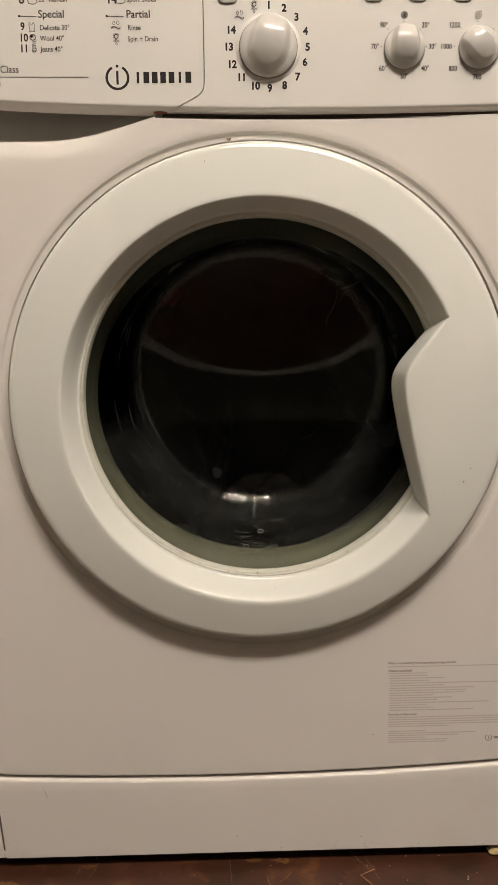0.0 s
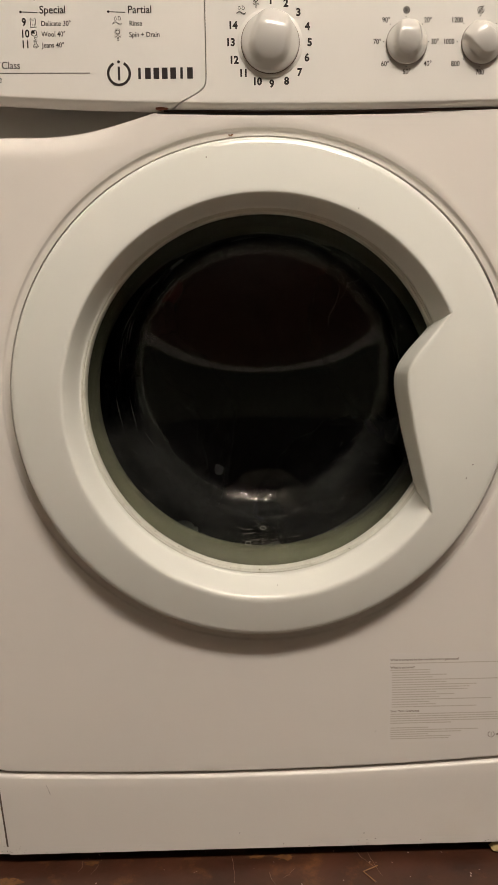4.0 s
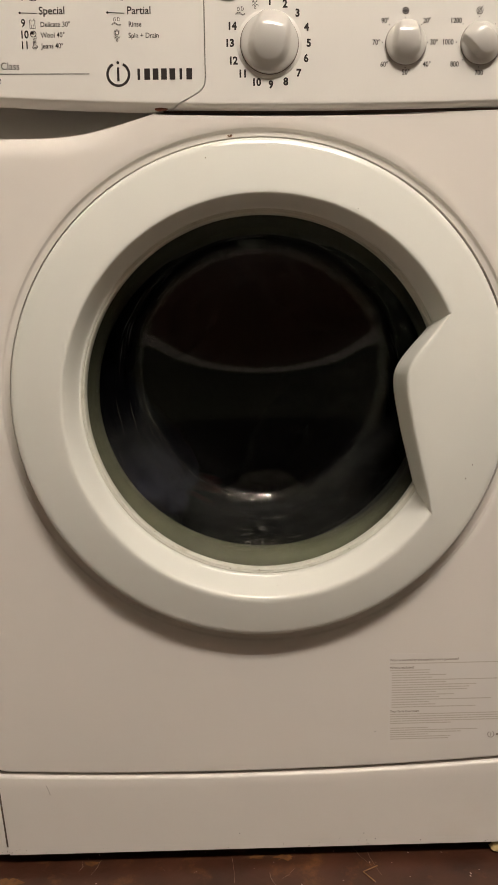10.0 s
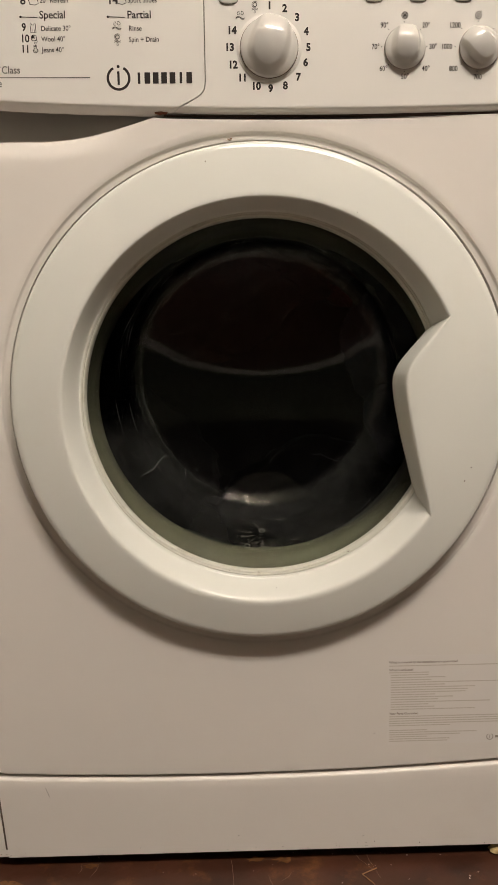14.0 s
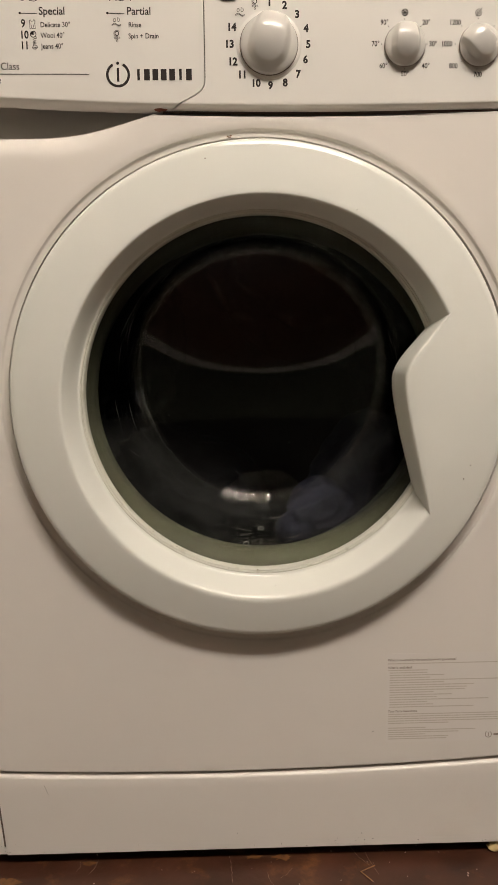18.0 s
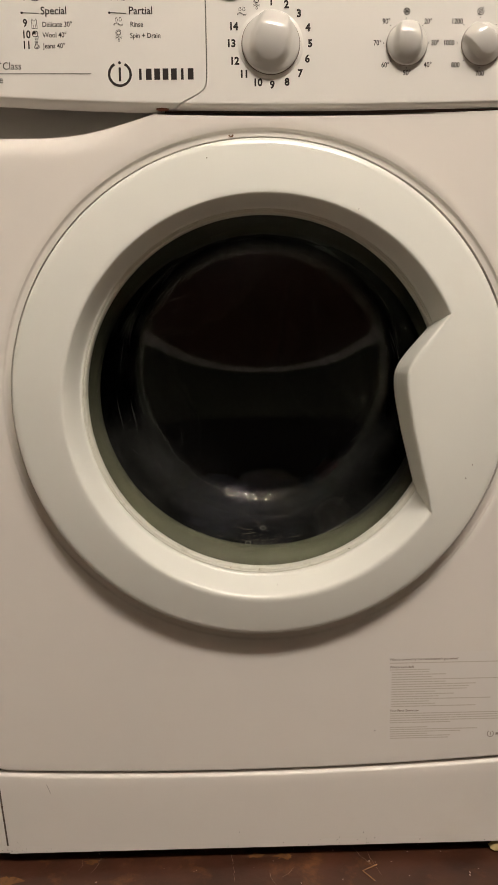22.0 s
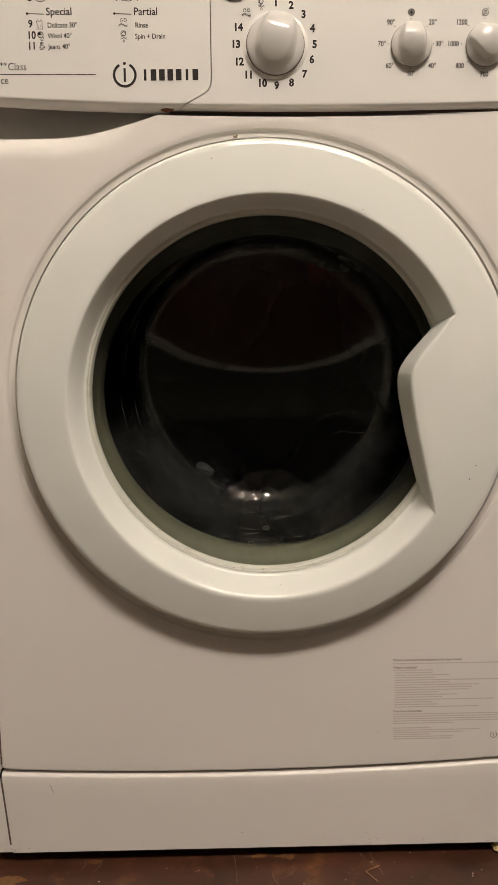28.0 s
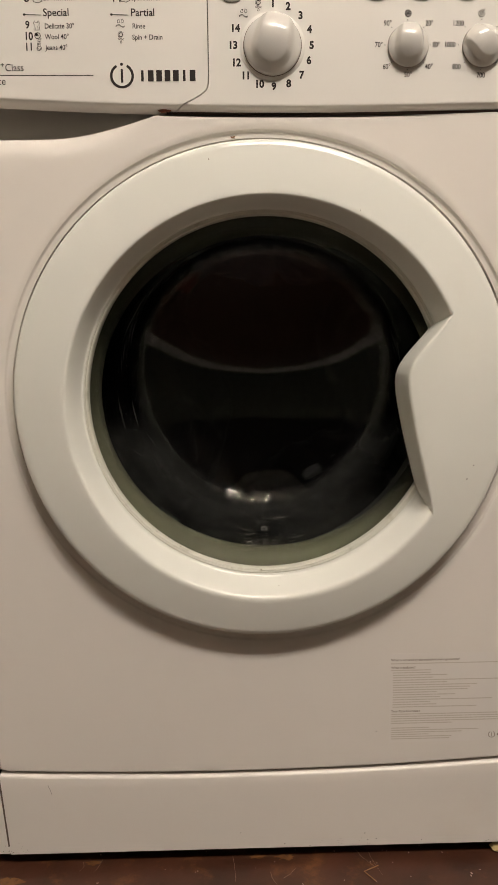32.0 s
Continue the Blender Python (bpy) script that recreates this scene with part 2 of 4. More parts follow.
# ---- mesh helpers ----
def part(name, bm, mat, parent=None, label="", smooth=True, angle=35):
    """Links a bmesh as one mesh object, under a thing or a part if given."""
    bmesh.ops.recalc_face_normals(bm, faces=bm.faces)
    me = bpy.data.meshes.new(name)
    if smooth:
        for f in bm.faces:
            f.smooth = True
        for e in bm.edges:
            if len(e.link_faces) == 2 and e.calc_face_angle(0) > radians(angle):
                e.smooth = False
    bm.to_mesh(me)
    bm.free()
    me.materials.append(mat)
    ob = new(name, me)
    if parent:
        ob.parent = parent
    if label:
        tagged(ob, label)
    return ob


def grid(rows, close_u=False, close_v=False, bm=None):
    """A skin over rows of points; close_u joins each row's ends, close_v the last row to the first."""
    bm = bm or bmesh.new()
    vs = [[bm.verts.new(p) for p in r] for r in rows]
    nu, nv = len(rows[0]), len(rows)
    for j in range(nv if close_v else nv - 1):
        for i in range(nu if close_u else nu - 1):
            bm.faces.new((vs[j][i], vs[j][(i + 1) % nu], vs[(j + 1) % nv][(i + 1) % nu], vs[(j + 1) % nv][i]))
    return bm


def lathe(profile, cx, cz, n=160, closed=True, bm=None):
    """Profile of (r, y) turned round an axis along y through (cx, cz)."""
    rows = [[(cx + r * math.cos(2 * math.pi * k / n), y, cz + r * math.sin(2 * math.pi * k / n)) for k in range(n)] for r, y in profile]
    return grid(rows, close_u=True, close_v=closed, bm=bm)


def box(x0, x1, y0, y1, z0, z1, bevel=0.0, seg=2, bm=None):
    b = bm or bmesh.new()
    g = bmesh.ops.create_cube(b, size=1.0, matrix=Matrix.Translation(((x0 + x1) / 2, (y0 + y1) / 2, (z0 + z1) / 2)) @ Matrix.Diagonal((x1 - x0, y1 - y0, z1 - z0, 1)))
    if bevel:
        es = list({e for v in g["verts"] for e in v.link_edges})
        bmesh.ops.bevel(b, geom=es, offset=bevel, segments=seg, affect="EDGES", clamp_overlap=True)
    return b


def smoothstep(a, b, x):
    t = min(1, max(0, (x - a) / (b - a)))
    return t * t * (3 - 2 * t)


def blob(x, y, z, sx, sy, sz, seed, mat, name, parent=None, label="", category=""):
    bm = bmesh.new()
    bmesh.ops.create_icosphere(bm, subdivisions=3, radius=1.0)
    for v in bm.verts:
        v.co *= 1 + 0.35 * noise.noise(v.co * 1.6 + Vector((seed * 5.1, seed, 0)))
        v.co = Vector((v.co.x * sx, v.co.y * sy, v.co.z * sz))
    ob = part(name, bm, mat, parent)
    ob.location = (x, y, z)
    if category:
        tagged(ob, label, category)
    elif label:
        tagged(ob, label)
    return ob


# ---- the room ----
X0, X1, Y0, Y1, ZC, DADO, NEAR = -0.95, 1.05, -3.4, 0.66, 2.62, 1.15, -0.52


BEND, LONG, BENDS, GROUND, LOW_DADO = 0.98, 1.7, 32, 0.006, 0.88


def bend(x, side, k):
    """A point on the unseen far corner, rounded so the skirting mirrors as an arc."""
    q = radians(90) * k / BENDS
    return (x + side * BEND * (1 - math.cos(q)), Y0 + LONG * (1 - math.sin(q)))


def run(path, thick, z0, z1):
    """A wall along a line on the floor, its thickness outside the room."""
    mid = Vector(((X0 + X1) / 2, (Y0 + Y1) / 2))
    outer = []
    for i, p in enumerate(path):
        d = Vector(path[min(i + 1, len(path) - 1)]) - Vector(path[max(i - 1, 0)])
        n = Vector((d.y, -d.x)).normalized()
        if n.dot(Vector(p) - mid) < 0:
            n = -n
        outer.append((p[0] + n.x * thick, p[1] + n.y * thick))
    loop = list(path) + outer[::-1]
    bm = bmesh.new()
    m, c = len(loop), len(path)
    low, top = ([bm.verts.new((x, y, z[min(i, m - 1 - i)] if isinstance(z, list) else z)) for i, (x, y) in enumerate(loop)] for z in (z0, z1))
    for i in range(m):
        bm.faces.new((low[i], low[(i + 1) % m], top[(i + 1) % m], top[i]))
    for ring in (low, top):
        for i in range(c - 1):
            bm.faces.new((ring[i], ring[i + 1], ring[m - 2 - i], ring[m - 1 - i]))
    return bm


def room():
    tagged(part("floor", box(X0 - 0.1, X1 + 0.1, Y0 - 0.1, Y1 + 0.1, -0.1, GROUND), FLOOR_MAT), "worn red-brown painted floor with dust and scuffs", "floor", kind="structure")
    tagged(part("ceiling", box(X0 - 0.1, X1 + 0.1, Y0 - 0.1, Y1 + 0.1, ZC, ZC + 0.1), CEILING_MAT), "plain dull ceiling above the machine", "ceiling", kind="structure")
    for n, path in (("wall_north", [(X0, Y1), (X1, Y1)]), ("wall_south", [bend(X0, 1, k) for k in range(BENDS + 1)] + [bend(X1, -1, k) for k in range(BENDS, -1, -1)]), ("wall_west", [(X0, NEAR), (X0, Y0 + LONG)]), ("wall_east", [(X1, Y0 + LONG), (X1, NEAR)])):
        # edge of the added dark part, lower at the sides to mirror flat
        dado = LOW_DADO if n != "wall_south" else [LOW_DADO + (DADO - LOW_DADO) * math.sin(radians(90) * min(k, 2 * BENDS + 1 - k) / BENDS) for k in range(2 * BENDS + 2)]
        tagged(part(n, run(path, 0.1, 0, dado), WALL_MAT), "plain dull green-grey painted wall", "wall", kind="structure")
        tagged(part(n.replace("wall", "wall_upper"), run(path, 0.1, dado, ZC), UPPER_MAT), "dark brown upper part of the wall, unseen, added for black reflections in the glass", "wall", kind="structure")
    # unseen pale walls, added to bounce fill light onto the machine's front
    for n, b in (("wall_west_front", (X0 - 0.1, X0, NEAR, Y1 + 0.1)), ("wall_east_front", (X1, X1 + 0.1, NEAR, Y1 + 0.1))):
        tagged(part(n, box(*b, 0, ZC), CEIL_MAT), "plain off-white wall beside the machine, unseen, added to bounce fill light", "wall", kind="structure")
    path = [(X0, Y1)] + [bend(X0, 1, k) for k in range(BENDS + 1)] + [bend(X1, -1, k) for k in range(BENDS, -1, -1)] + [(X1, Y1)]
    tagged(part("baseboard", run(path, -0.016, 0, 0.115), SKIRT_MAT), "off-white skirting board along the wall", "baseboard", kind="structure")
    fix = new("ceiling_light")
    tagged(fix, "lit ceiling lamp with two bare tubes", "light")
    part("housing", box(LAMP[0] - 0.53, LAMP[0] + 0.53, LAMP[1] - 0.025, LAMP[1] + 0.025, LAMP[2] + 0.02, ZC, 0.006), CEIL_MAT, fix)
    for side in (-1, 1):
        part("end_cap", box(LAMP[0] + side * 0.505 - 0.006, LAMP[0] + side * 0.505 + 0.006, LAMP[1] - 0.10, LAMP[1] + 0.10, LAMP[2] - 0.021, LAMP[2] + 0.0195, 0.003), CEIL_MAT, fix)
        y = LAMP[1] + side * 0.075
        tube = [[(x, y + 0.018 * math.cos(k * math.pi / 6), LAMP[2] + 0.018 * math.sin(k * math.pi / 6)) for k in range(12)] for x in (LAMP[0] - 0.497, LAMP[0] + 0.497)]
        part("tube", grid(tube, close_u=True), DIFFUSER, fix, "glowing white tube")


room()

# ---- the washing machine ----
CX, CZ = 0.0, 0.459          # door axis
HALF, TOP, DEPTH = 0.2975, 0.85, 0.53
machine = new("washing_machine")
tagged(machine, "white front-loading washing machine, running, on a red-brown floor", "washing machine")


def seam(x):
    """Height of the joint between the front sheet and the control panel."""
    return 0.6995 + 0.1 * (x - 0.05) ** 2 + 0.05 * max(0.0, -0.08 - x) ** 2


def kick_line(x):
    return 0.0985 + 0.010 * x + 0.12 * x * x


def scoop(x):
    """Top edge of the front sheet, with the finger recess under the drawer."""
    if x > -0.088:
        return seam(x) - 0.0004
    return 0.7010 - 0.0172 * (1 - (1 - min(1.0, (-0.088 - x) / 0.11)) ** 2)


def front_y(x, z):
    """The sheet bends back towards the lip of the finger recess."""
    w = smoothstep(-0.09, -0.17, x)
    d = max(0.0, 0.020 - (scoop(x) - z)) / 0.020
    edge = max(0.0, abs(x) - 0.285) / 0.0125
    return 0.010 * w * d * d + 0.0125 * (1 - math.sqrt(max(0, 1 - edge * edge)))


SIDE = 0.2562     # upright joints at the edges of the front sheet


def side_strips():
    """The bent-round edges of the cabinet beside the front sheet."""
    for side in (-1, 1):
        xs = [SIDE + 0.0018, SIDE + 0.0018, SIDE + 0.0022, SIDE + 0.0032] + [0.268 + (HALF - 0.268) * i / 10 for i in range(11)]
        back = [0.02, 0.0016, 0.0006, 0.0] + [0.0] * 11
        rows = []
        for k in range(25):
            rows.append([(side * x, front_y(side * x, 0.4) + d, kick_line(side * x) + 0.001 + (scoop(side * x) - kick_line(side * x) - 0.001) * k / 24) for x, d in zip(xs, back)])
        part("side_strip", grid(rows), ENAMEL, machine, "white enamelled edge of the cabinet", angle=50)
        part("joint_grime", box(side * (SIDE + 0.001) - 0.0016, side * (SIDE + 0.001) + 0.0016, 0.0022, 0.004, kick_line(SIDE), 0.66), GRIME, machine, "grimy joint", smooth=False)


def front_sheet():
    n = 360
    rims = [(0.2226, 0.030), (0.2226, 0.0050), (0.2232, 0.0034), (0.2246, 0.0033), (0.2268, 0.0027), (0.2278, 0.0024), (0.2285, 0.0017), (0.2292, 0.0006), (0.2298, 0.0001), (0.2375, 0.0)]
    rows = [[(CX + (1.013 * r * math.cos(2 * math.pi * k / n) + 0.0002 if r < 0.235 else r * math.cos(2 * math.pi * k / n)), y, CZ + r * math.sin(2 * math.pi * k / n)) for k in range(n)] for r, y in rims]

    def reach(a):
        lo, hi = 0.238, 0.55
        for _ in range(40):
            m = (lo + hi) / 2
            x, z = CX + m * math.cos(a), CZ + m * math.sin(a)
            inside = abs(x) < SIDE and kick_line(x) + 0.001 < z < scoop(x)
            lo, hi = (m, hi) if inside else (lo, m)
        return lo
    ends = [reach(2 * math.pi * k / n) for k in range(n)]
    for i in range(1, 17):
        f = 1 - (1 - i / 16) ** 1.5
        row = []
        for k in range(n):
            a = 2 * math.pi * k / n
            r = 0.2375 + (ends[k] - 0.2375) * f
            x, z = CX + r * math.cos(a), CZ + r * math.sin(a)
            row.append((x, front_y(x, z), z))
        rows.append(row)
    def edge(inset, back):
        row = []
        for k in range(n):
            a = 2 * math.pi * k / n
            r = ends[k] - inset
            x, z = CX + r * math.cos(a), CZ + r * math.sin(a)
            row.append((x, front_y(x, z) + back, z))
        return row
    rows[-1] = edge(0.0016, 0.0)
    rows += [edge(0.0007, 0.0003), edge(0.0002, 0.0009), edge(0.0, 0.0020), [(x, 0.03, z) for x, y, z in edge(0.0, 0.0)]]
    return part("front_sheet", grid(rows, close_u=True), ENAMEL, machine, "white enamelled front sheet with a pressed round rim", angle=50)


front_sheet()
side_strips()


def cabinet():
    bm = bmesh.new()
    for b in ((-HALF, -HALF + 0.004, 0.0305, DEPTH, 0.02, 0.83), (HALF - 0.004, HALF, 0.0305, DEPTH, 0.02, 0.83), (-HALF + 0.004, HALF - 0.004, DEPTH - 0.004, DEPTH, 0.02, 0.83)):
        box(*b, bm=bm)
    part("cabinet", bm, ENAMEL, machine, "white enamelled cabinet sides", smooth=False)
    part("worktop", box(-HALF, HALF, 0.0, DEPTH, 0.8305, TOP, 0.004), PLASTIC, machine)
    part("base", box(-HALF + 0.01, HALF - 0.01, 0.03, DEPTH - 0.02, 0.016, 0.03), DARK, machine, "dark base", smooth=False)
    bm = bmesh.new()
    for x in (-0.25, 0.25):
        for y in (0.06, 0.47):
            bmesh.ops.create_cone(bm, cap_ends=True, segments=20, radius1=0.02, radius2=0.018, depth=0.0100, matrix=Matrix.Translation((x, y, 0.0110)))
            part("foot", bm, DARK, machine, "black rubber foot")
            bm = bmesh.new()
    bm.free()
    # wall of the finger recess under the drawer
    xs = [-HALF + 0.002 + i * (HALF - 0.06) / 40 for i in range(41)]
    rows = []
    for s in range(17):
        f = s / 16
        rows.append([(x, front_y(x, scoop(x)) + 0.0012 + 0.045 * f ** 0.7, scoop(x) - 0.0008 + f ** 1.7 * (0.76 - scoop(x))) for x in xs])
    part("finger_recess", grid(rows), ENAMEL, machine, "hollow finger recess under the drawer")


cabinet()


def kick_plate():
    """Lower flap between two fixed corner pieces, its top edge gently curved."""
    def plate(left, right, y, name, label=""):
        prof = [(0, 0.020), (0, 0.0044), (0.0004, 0.0026), (0.0012, 0.0011), (0.0022, 0.0004), (0.0036, 0.0)]
        rows = []
        for s in range(17):
            rows.append([])
            for i in range(37):
                if s < 6:
                    drop, d = prof[s]
                    f = 1.0
                else:
                    f = 1 - (s - 5) / 9 if s < 14 else 0.0
                    drop, d = 0.0, (0.0, 0.003, 0.02)[max(0, s - 14)]
                f = max(0.0, f)
                x = left(f) + (right(f) - left(f)) * i / 36
                top = kick_line(x) - 0.0021
                z = top - drop if s < 6 else 0.0192 + f * (top - 0.0036 - 0.0192)
                edge = max(0.0, abs(x) - 0.285) / 0.0125
                rows[-1].append((x, y + d + 0.0125 * (1 - math.sqrt(max(0, 1 - edge * edge))), z))
        return part(name, grid(rows), ENAMEL, machine, label, angle=50)
    xt, xb = -0.2566, -0.2500

    def split(f):
        return xb + (xt - xb) * f
    plate(split, lambda f: -split(f), -0.0012, "kick_flap", "white removable lower flap with a curved top edge")
    plate(lambda f: -HALF, lambda f: split(f) - 0.0022, 0.0, "corner_piece")
    plate(lambda f: 0.0022 - split(f), lambda f: HALF, 0.0, "corner_piece")
    for side in (-1, 1):
        bm = bmesh.new()
        bm.faces.new([bm.verts.new((side * x, 0.0016, z)) for x, z in ((xb + 0.001, 0.0255), (xb - 0.0034, 0.0255), (xt - 0.0034, 0.0955), (xt + 0.001, 0.0955))])
        part("joint_grime", bm, GRIME, machine, "grimy joint", smooth=False)
        bm = bmesh.new()
        bm.faces.new([bm.verts.new((side * x, 0.0003, z)) for x, z in ((xb + 0.0012, 0.0193), (xb - 0.0036, 0.0193), (xb - 0.0036, 0.0262), (xb + 0.0012, 0.0262))])
        part("joint_foot", bm, ENAMEL, machine, smooth=False)
    # dark strip put behind the joints for the shade inside them
    part("joint_shade", box(-HALF + 0.006, HALF - 0.006, 0.021, 0.024, 0.022, 0.12), DARK, machine, "dark strip for the shade inside the joint", smooth=False)


kick_plate()


# ---- control panel and drawer ----
def panel_y(x):
    return -0.0008 - 0.0030 * (1 - (x / 0.3) ** 2)


def split_x(z):
    """The line between drawer and panel: upright, then turning left down to the joint."""
    return float(np.interp(z, [0.6995, 0.7120, 0.7150, 0.7180, 0.7210, 0.7250, 0.7300], [-0.0795, -0.0560, -0.0508, -0.0474, -0.0458, -0.0452, -0.0450]))


CHAMFER = ((0.0070, 0.018), (0.0018, 0.0122), (0.0022, 0.0098), (0.0036, 0.0052), (0.0056, 0.0011), (0.0065, 0.0002), (0.0076, 0.0))


def panel_surface(x, z):
    """Depth of the panel's skin, its lower edge turned in."""
    d = z - seam(x)
    return panel_y(x) + float(np.interp(d, [c[0] for c in CHAMFER[1:]], [c[1] for c in CHAMFER[1:]]))


def panel_skin(left):
    rows = []
    for z_off, d in CHAMFER + tuple((0.0102 + 0.0015 * i, 0.0) for i in range(14)) + ((0.035, 0), (0.06, 0), (0.09, 0), (0.125, 0), (0.140, 0.003), (0.147, 0.012), (0.149, 0.03)):
        row = []
        for i in range(41):
            f = i / 40
            s = split_x(0.6995 + z_off)
            g = 0.0006 * math.hypot(1, (split_x(0.7005 + z_off) - split_x(0.6985 + z_off)) / 0.002)
            x = (-HALF + f * (s - g + HALF)) if left else (s + g + f * (HALF - s - g))
            k = min(1.0, max(0.0, 1 - z_off / 0.12))
            z = 0.6995 + z_off + (seam(x) - 0.6995) * k
            row.append((x, panel_y(x) + d, z))
        x, y, z = row[-1] if left else row[0]
        side = 1 if left else -1
        soft = (x + side * 0.00025, y + 0.0006, z)
        back = (x + side * 0.00025, 0.012, z)
        row = row + [soft, back] if left else [back, soft] + row
        rows.append(row)
    return grid(rows)


panel = part("control_panel", panel_skin(False), PANEL_MAT, machine, "white bowed plastic control panel", angle=60)
drawer = part("detergent_drawer", panel_skin(True), PANEL_MAT, machine, "white drawer front printed with programme names", angle=60)
part("seam_strip", box(-0.0815, HALF - 0.006, 0.0035, 0.0060, 0.6968, 0.7036), SEAM_MAT, machine, "rusty inside of the joint under the panel", smooth=False)
part("panel_backing", box(-HALF + 0.004, HALF - 0.004, 0.013, 0.016, 0.7345, 0.829), DARK, machine, "dark back of the panel", smooth=False)


def lettering(text, x, z, size, parent, bold=0.0, wide=1.0, name="lettering", tilt=0.0, mat=None, y=None, align="LEFT", thick=0.0002):
    """One printed word in the built-in font, centred in height on z."""
    cu = bpy.data.curves.new(name, "FONT")
    cu.body, cu.size, cu.align_x, cu.align_y, cu.offset, cu.extrude = text, size, align, "CENTER", bold, 0.0
    cu.resolution_u = 3
    tmp = bpy.data.objects.new(name, cu)
    me = bpy.data.meshes.new_from_object(tmp)
    bpy.data.objects.remove(tmp)
    yy = (panel_y(x) if y is None else y) - thick
    m = Matrix.Translation((x, yy, z)) @ Euler((radians(90), 0, 0)).to_matrix().to_4x4() @ pose(0, 0, 0, 0, 0, tilt) @ Matrix.Diagonal((wide, 1, 1, 1))
    me.transform(m)
    if y is None:
        for v in me.vertices:
            v.co.y = panel_y(v.co.x) - thick
    me.materials.append(mat or INK)
    ob = new(name, me)
    ob.parent = parent
    return ob


def ribbon(points, width, parent, name="printed_mark", mat=None, y=None, thick=0.0002, closed=False):
    """A printed line of that width through points (x, z)."""
    bm = bmesh.new()
    n = len(points)
    left, right = [], []
    for i, (x, z) in enumerate(points):
        a = points[(i - 1) % n] if closed or i else points[0]
        b = points[(i + 1) % n] if closed or i < n - 1 else points[-1]
        d = Vector((b[0] - a[0], b[1] - a[1]))
        d = d.normalized() if d.length else Vector((1, 0))
        nx, nz = -d.y * width / 2, d.x * width / 2
        for side, s in ((left, 1), (right, -1)):
            px, pz = x + s * nx, z + s * nz
            side.append(bm.verts.new((px, (panel_y(px) if y is None else y) - thick, pz)))
    for i in range(n if closed else n - 1):
        j = (i + 1) % n
        bm.faces.new((left[i], left[j], right[j], right[i]))
    return part(name, bm, mat or INK, parent, smooth=False)


def arc(x, z, r, a0, a1, n=24, sx=1.0):
    return [(x + sx * r * math.cos(radians(a0 + (a1 - a0) * i / n)), z + r * math.sin(radians(a0 + (a1 - a0) * i / n))) for i in range(n + 1)]


def drawer_print():
    def word(t, p, size, **k):
        return lettering(t, *p, size, drawer, **k)
    word("Special", (-0.1819, 0.7810), 0.0086, bold=0.0001, wide=0.93)
    word("Partial", (-0.1090, 0.7805), 0.0086, bold=0.0001, wide=0.93)
    for t, p in (("9", (-0.1969, 0.7715)), ("10", (-0.1983, 0.7626)), ("11", (-0.1983, 0.7542))):
        word(t, p, 0.0086, bold=0.0002, wide=0.86)
    for t, p in (("Delicate 30°", (-0.1810, 0.7704)), ("Wool 40°", (-0.1810, 0.7621)), ("Jeans 40°", (-0.1809, 0.7536)), ("Rinse", (-0.1079, 0.7699)), ("Spin + Drain", (-0.1082, 0.7611)), ("20° Refresh", (-0.1809, 0.7924)), ("Sport Shoes", (-0.1081, 0.7919))):
        word(t, p, 0.0058, bold=0.00005, wide=0.86)
    word("8", (-0.1972, 0.7925), 0.0095, bold=0.0002)
    word("14", (-0.1249, 0.7920), 0.0095, bold=0.0002, wide=0.92)
    word("++", (-0.2226, 0.7402), 0.0055, bold=0.0001)
    word("ce", (-0.2224, 0.7272), 0.0085, wide=0.88)
    word("Class", (-0.2157, 0.7379), 0.0085, wide=0.88)
    for a, b in (((-0.1979, 0.7798), (-0.1834, 0.7793)), ((-0.1254, 0.7793), (-0.1109, 0.7787)), ((-0.2443, 0.7324), (-0.1419, 0.7314))):
        ribbon([a, b], 0.0006, drawer)
    for p in ((-0.1974, 0.7798), (-0.1249, 0.7793)):
        ribbon(arc(*p, 0.0005, 0, 340, 10), 0.001, drawer, closed=True)
    for x, z in ((-0.1861, 0.7911), (-0.1133, 0.7910)):
        ribbon([(x - 0.004, z + 0.002), (x - 0.003, z - 0.0015), (x + 0.001, z - 0.0022), (x + 0.004, z - 0.001), (x + 0.0035, z + 0.002)], 0.0006, drawer)
    # small programme signs: a top, a ball of wool, folded trousers
    def sign(x, z, pts, width, **k):
        ribbon([(x + 0.001 * a, z + 0.001 * b) for a, b in pts], width, drawer, **k)
    x, z = (-0.1874, 0.7712)
    sign(x, z, ((-2.3, -3.6), (-2.0, 0.4), (-2.5, 1.9), (-1.7, 3.9), (-1.0, 2.2), (0.6, 2.2), (1.4, 3.9), (2.3, 2.0), (1.9, 0.4), (2.4, -3.6)), 0.00045, closed=True)
    sign(x, z, ((-1.0, -3.2), (-0.7, -1.0)), 0.0003)
    sign(x, z, ((1.1, -3.2), (0.9, -0.6)), 0.0003)
    x, z = (-0.1871, 0.7628)
    ribbon(arc(x, z + 0.0004, 0.0023, 0, 345, 18), 0.0006, drawer, closed=True)
    ribbon(arc(x - 0.0009, z + 0.0012, 0.0006, 0, 330, 10), 0.0013, drawer, closed=True)
    for r in (0.0012, 0.0020, 0.0028):
        ribbon(arc(x - 0.0016, z + 0.0022, r, -70 if r < 0.0025 else -55, 0 if r < 0.0025 else -25, 8), 0.0004, drawer)
    sign(x, z, ((0.6, -1.8), (1.8, -1.4), (3.0, -1.9), (2.4, -3.0), (0.6, -2.8), (-0.2, -3.6), (1.0, -4.4), (2.2, -4.1)), 0.0004)
    x, z = (-0.1863, 0.7544)
